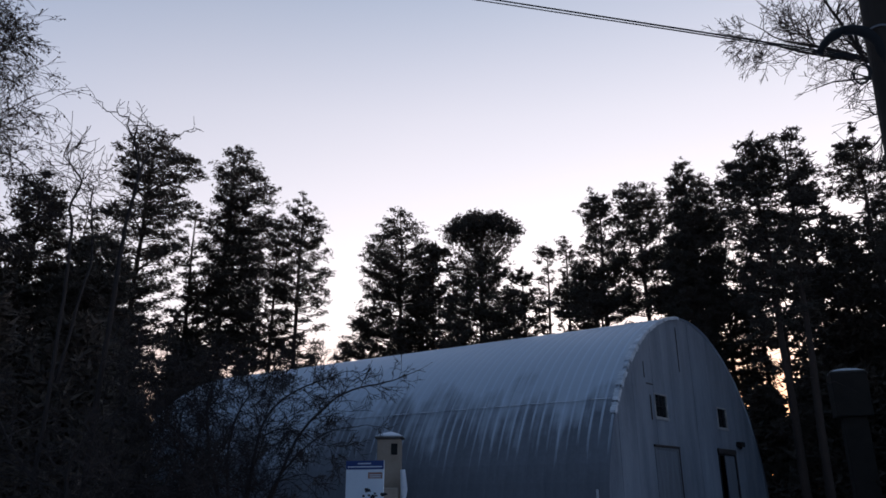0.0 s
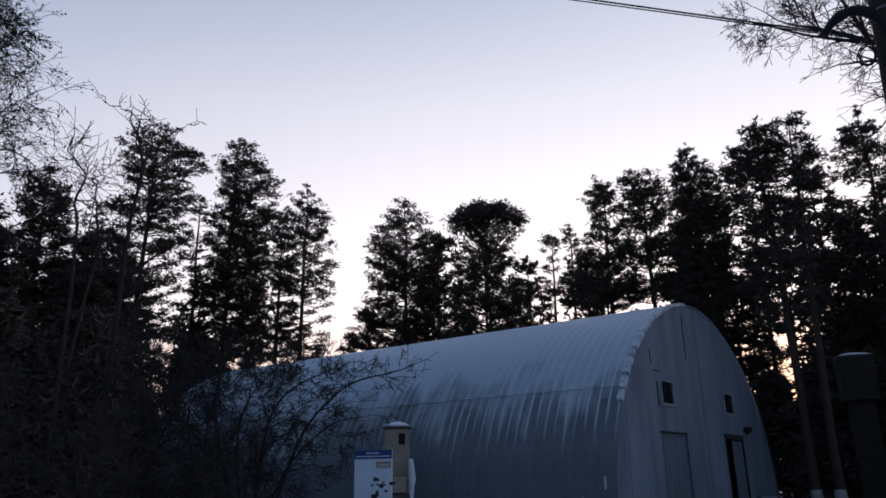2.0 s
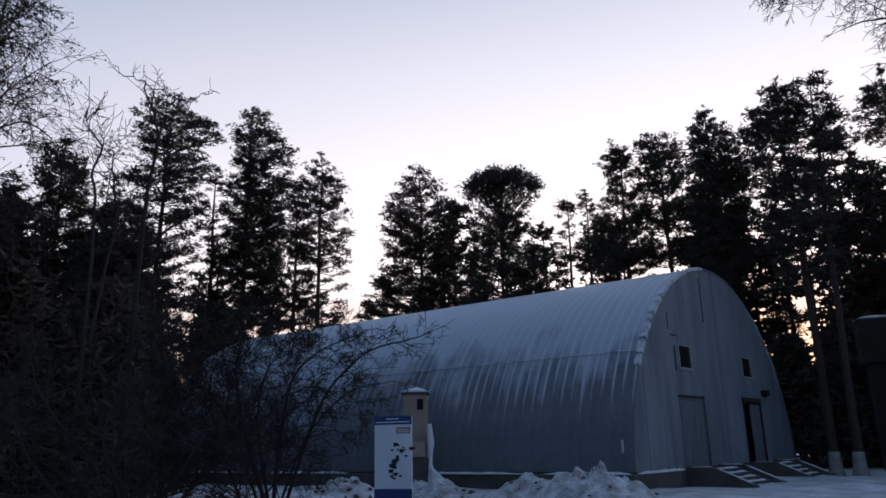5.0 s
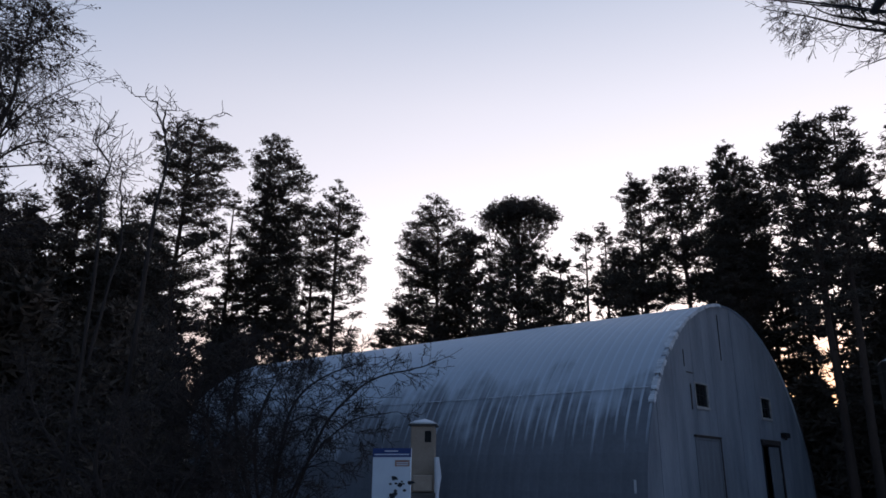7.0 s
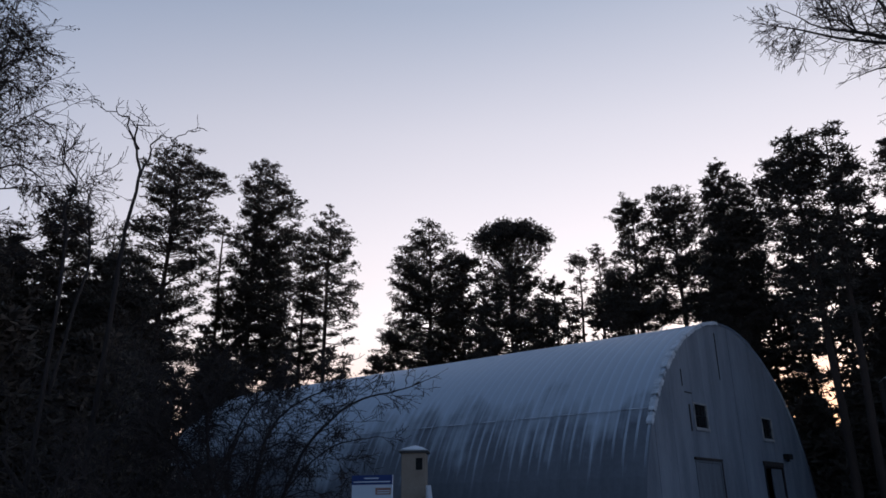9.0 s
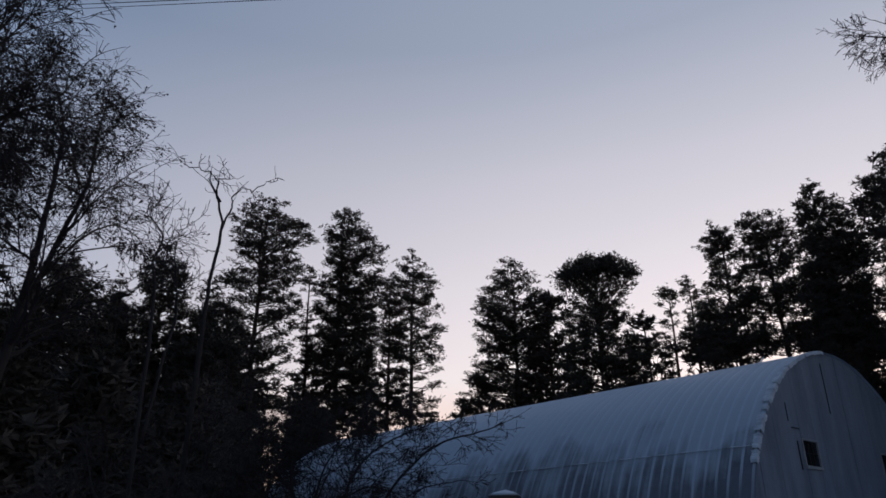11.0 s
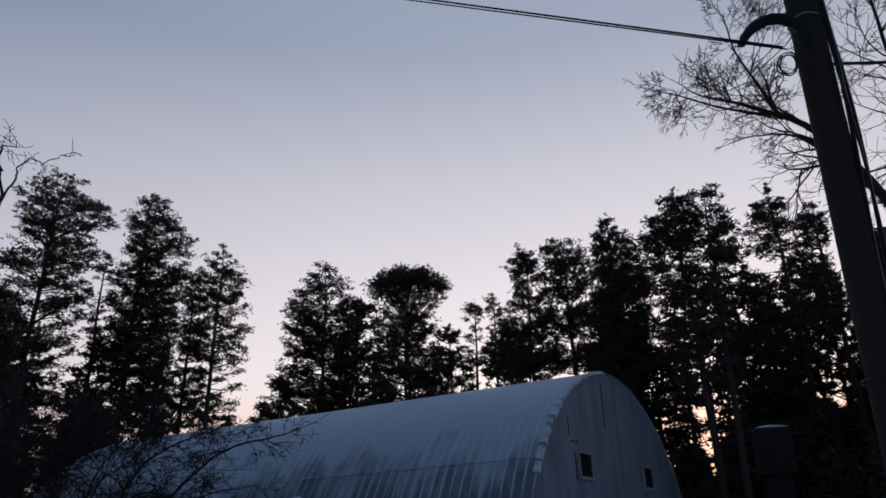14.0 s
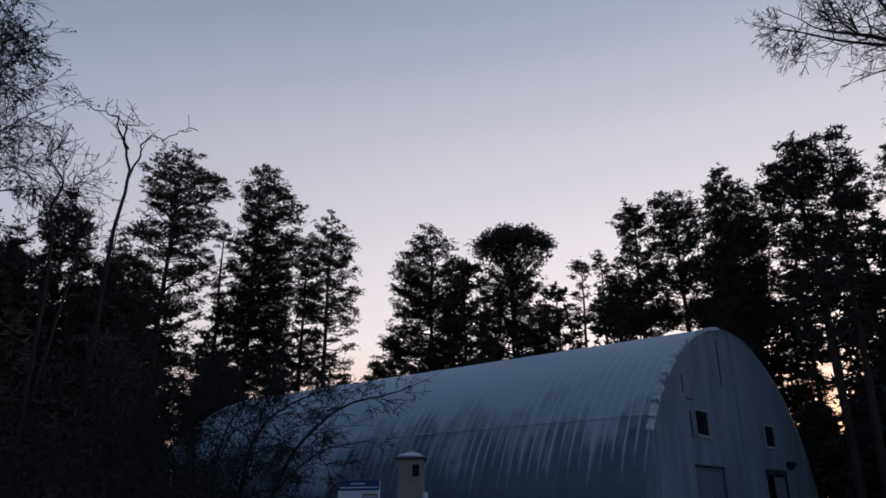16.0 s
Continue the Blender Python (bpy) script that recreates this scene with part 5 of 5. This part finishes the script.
# tangle of bare bushes by the board
build_bare_tree("bare_bush", "dense tangle of bare dark shrub branches", "bush",
    [(((-0.2, -11.1, -0.2), (-0.23, -11.18, 0.49), (-0.44, -11.49, 1.69), (-0.62, -11.58, 2.56), (-0.61, -11.57, 3.01), (-0.55, -11.48, 3.28)), 0.05, 0.007, 16, 0.8, 3, 0.25),
     (((-0.2, -11.1, 0.1), (-0.18, -11.11, 0.48), (-0.11, -11.01, 1.86), (-0.08, -10.81, 2.58), (0.18, -10.47, 3.0), (0.59, -9.98, 3.25)), 0.045, 0.007, 18, 0.7, 3, 0.3),
     (((-0.1, -11.0, 0.1), (-0.08, -10.97, 0.48), (0.23, -10.56, 2.04), (0.43, -10.17, 2.64), (0.72, -9.84, 2.97), (1.11, -9.44, 3.10), (1.42, -9.14, 3.25)), 0.04, 0.006, 16, 0.55, 2, 0.35),
     (((-0.2, -11.1, 0.1), (-0.27, -11.25, 0.49), (-0.53, -11.63, 1.69), (-0.83, -11.94, 2.28), (-0.98, -12.19, 2.28)), 0.04, 0.007, 14, 0.8, 3, 0.25),
     (((-0.15, -11.0, 0.1), (-0.13, -11.04, 0.48), (0.14, -10.69, 1.61), (0.44, -10.16, 2.23), (0.89, -9.66, 2.45)), 0.035, 0.006, 16, 0.6, 3, 0.25),
     (((-0.2, -11.1, 0.1), (-0.20, -11.14, 0.49), (-0.33, -11.33, 1.86), (-0.32, -11.14, 2.75), (-0.08, -10.80, 3.2)), 0.04, 0.007, 18, 0.75, 3, 0.25),
     (((-0.4, -11.4, 0.0), (-0.41, -11.45, 0.49), (-0.63, -11.80, 1.52), (-0.82, -11.91, 2.37), (-0.73, -11.77, 2.85)), 0.04, 0.007, 14, 0.8, 3, 0.2)],
    12, STY_BUSH)
build_bare_tree("bare_bush", "dense tangle of bare dark shrub branches", "bush",
    [(((-2.3, -11.9, -0.2), (-2.2, -11.9, 1.0), (-2.4, -12.2, 2.2), (-2.3, -12.1, 3.2)), 0.06, 0.012, 13, 1.5, 3, 0.15),
     (((-2.3, -11.9, 0.1), (-1.8, -11.2, 1.2), (-1.5, -10.7, 2.1), (-1.4, -10.4, 2.8)), 0.05, 0.01, 12, 1.3, 3, 0.15),
     (((-2.3, -11.9, 0.1), (-2.9, -12.7, 1.2), (-3.3, -13.4, 2.2), (-3.5, -13.7, 3.0)), 0.05, 0.01, 12, 1.3, 3, 0.15)],
    13, STY_BUSH)

build_bare_tree("bare_bush", "low tangle of bare dark shrub stems in snow", "bush",
    [(((-0.9, -13.2, -0.25), (-0.8, -13.1, 0.7), (-1.0, -13.4, 1.5), (-0.9, -13.3, 2.1)), 0.07, 0.012, 12, 1.1, 3, 0.1),
     (((-0.9, -13.2, 0.0), (-0.5, -12.7, 0.8), (-0.3, -12.4, 1.4), (-0.2, -12.2, 1.9)), 0.05, 0.01, 11, 0.9, 3, 0.1),
     (((-0.9, -13.2, 0.0), (-1.3, -13.8, 0.8), (-1.6, -14.2, 1.4), (-1.8, -14.4, 2.0)), 0.05, 0.01, 11, 0.9, 3, 0.1)],
    14, STY_BUSH)


# ---- dark young conifers and thicket under the wood ----
def build_spruce(x, y, h, r, seed):
    """A young spruce, dense to the ground."""
    rng = np.random.default_rng(seed)
    z0 = float(ground_z(x, y)) - 0.1
    tree = thing("young_spruce", pose(x, y, z0), "dense dark young spruce with boughs to the ground", "tree", "young spruces under the pines")
    part("trunk", Mesh().tube([(0, 0, z) for z in np.linspace(0, h, 8)], np.linspace(0.02 * h, 0.01, 8), 7), M_BARK, tree)
    n = int(680 * h / 6)
    u = rng.random(n) ** 0.75
    z = h * u
    rad = r * (1 - u) ** 0.8 * rng.uniform(0.3, 1.08, n) + 0.05
    a = rng.uniform(0, 2 * math.pi, n)
    limbs = Mesh()
    for i in range(0, n, 5):
        limbs.tube([(0, 0, z[i] + 0.1), (rad[i] * 0.5 * math.cos(a[i]), rad[i] * 0.5 * math.sin(a[i]), z[i] + 0.03), (rad[i] * math.cos(a[i]), rad[i] * math.sin(a[i]), z[i] - 0.1 * rad[i])], [0.02, 0.013, 0.006], 3, cap=False)
    tagged(part("limbwork", limbs, M_BARK, tree), kind="stuff")
    c = np.repeat(np.stack((rad * np.cos(a), rad * np.sin(a), z - 0.12 * rad), 1), 4, axis=0)
    c += rng.normal(0, 1, c.shape) * np.array((0.22, 0.22, 0.10))
    v, f = blades(rng, c, 4, 0.38, 0.062)
    part("crown", blade_mesh("crown", v, f, M_NEEDLE), None, tree)
    return tree


SPRUCES = [build_spruce(-19.0, -8.0, 6.5, 2.2, 51), build_spruce(-16.0, -12.5, 5.5, 2.2, 52), build_spruce(-25.5, -1.0, 6.0, 2.0, 53)]
SPOTS = ((0, -22, -3, 1.0), (1, -13.5, -10, 0.8), (2, -26, 4.5, 1.2), (1, -12, -15.5, 1.05), (0, -16, -16.5, 1.1), (2, -19, -13, 1.0), (0, -25.5, 9, 1.0), (1, -26, 13, 0.9), (2, -15, -5.5, 0.75),
         (0, 3.5, 17, 0.95), (1, 5.5, 14.5, 0.85), (2, 1.0, 19, 1.0), (0, 8.5, 20, 1.1), (1, -1.5, 20, 1.1), (2, 7.5, 12, 0.8), (0, 11, 17, 1.2), (1, -5, 21, 1.1), (2, -9, 22, 1.1), (0, -13, 22, 1.1), (1, -18, 22, 1.0), (2, -22, 23, 1.0), (0, 14, 13, 1.2), (2, 13, 21, 1.3),
         (0, -13.3, -8.4, 1.0), (2, -14.5, -10.8, 1.2), (1, -12.8, -13.4, 1.2), (0, -13, -16.0, 1.2), (0, -17, -6.5, 1.15), (1, -23.8, -4.0, 1.2), (2, -18.5, -10.5, 1.3), (0, -25, 2.5, 1.35), (1, -25.5, 7.0, 1.3), (2, 1.8, 17.5, 1.1), (1, 4.8, 18.5, 1.25), (0, 7.2, 18.5, 1.3), (2, -10.5, -17.5, 0.8), (0, 3.0, 22, 1.3), (1, 6, 24, 1.4), (2, -28, -8, 1.2), (0, -26, -14, 1.2), (1, -20, -20, 1.3))
for i, (k, x, y, s) in enumerate(SPOTS):
    copy_thing(SPRUCES[k], pose(x, y, float(ground_z(x, y)) - 0.1, 0, 0, 61 * i) @ Matrix.Scale(s, 4))


def build_far_wood():
    """The wood on all sides in the distance: trunks and ragged crowns past counting; the unseen rear part is added to
    block light.
    """
    rng = np.random.default_rng(77)
    trunks = Mesh()
    cen = []
    for i in range(520):
        a, d = rng.uniform(0, 2 * math.pi), rng.uniform(62, 120)
        h = rng.uniform(0.085, 0.125) * d
        # out of view to the rear: nearer, taller trees added to dim upright surfaces
        if math.sin(a) < -0.25:
            d, h = d * 0.62, rng.uniform(13, 20)
        x, y = d * math.cos(a), d * math.sin(a) - 6
        trunks.tube([(x, y, -0.3), (x + rng.normal(0, 0.1), y, h * 0.6), (x, y, h * 0.97)], [0.16, 0.12, 0.03], 5, cap=False)
        n = 46 if h < 13 else 90
        u = rng.random(n)
        r = (2.0 if h < 13 else 2.8) * (1 - u) ** 0.6 * rng.uniform(0.2, 1, n)
        b = rng.uniform(0, 6.283, n)
        cen.append(np.stack((x + r * np.cos(b), y + r * np.sin(b), h * (0.12 + 0.88 * u)), 1))
    v, f = blades(rng, np.concatenate(cen), 4, 1.05, 0.22)
    wood = thing("far_wood", Matrix(), "dark distant wood seen between the trunks, plus unseen light-blocking trees", "wood", kind="stuff")
    tagged(part("trunks", trunks, M_BARK, wood), kind="stuff")
    tagged(part("crowns", blade_mesh("crowns", v, f, M_NEEDLE), None, wood), kind="stuff")


build_far_wood()
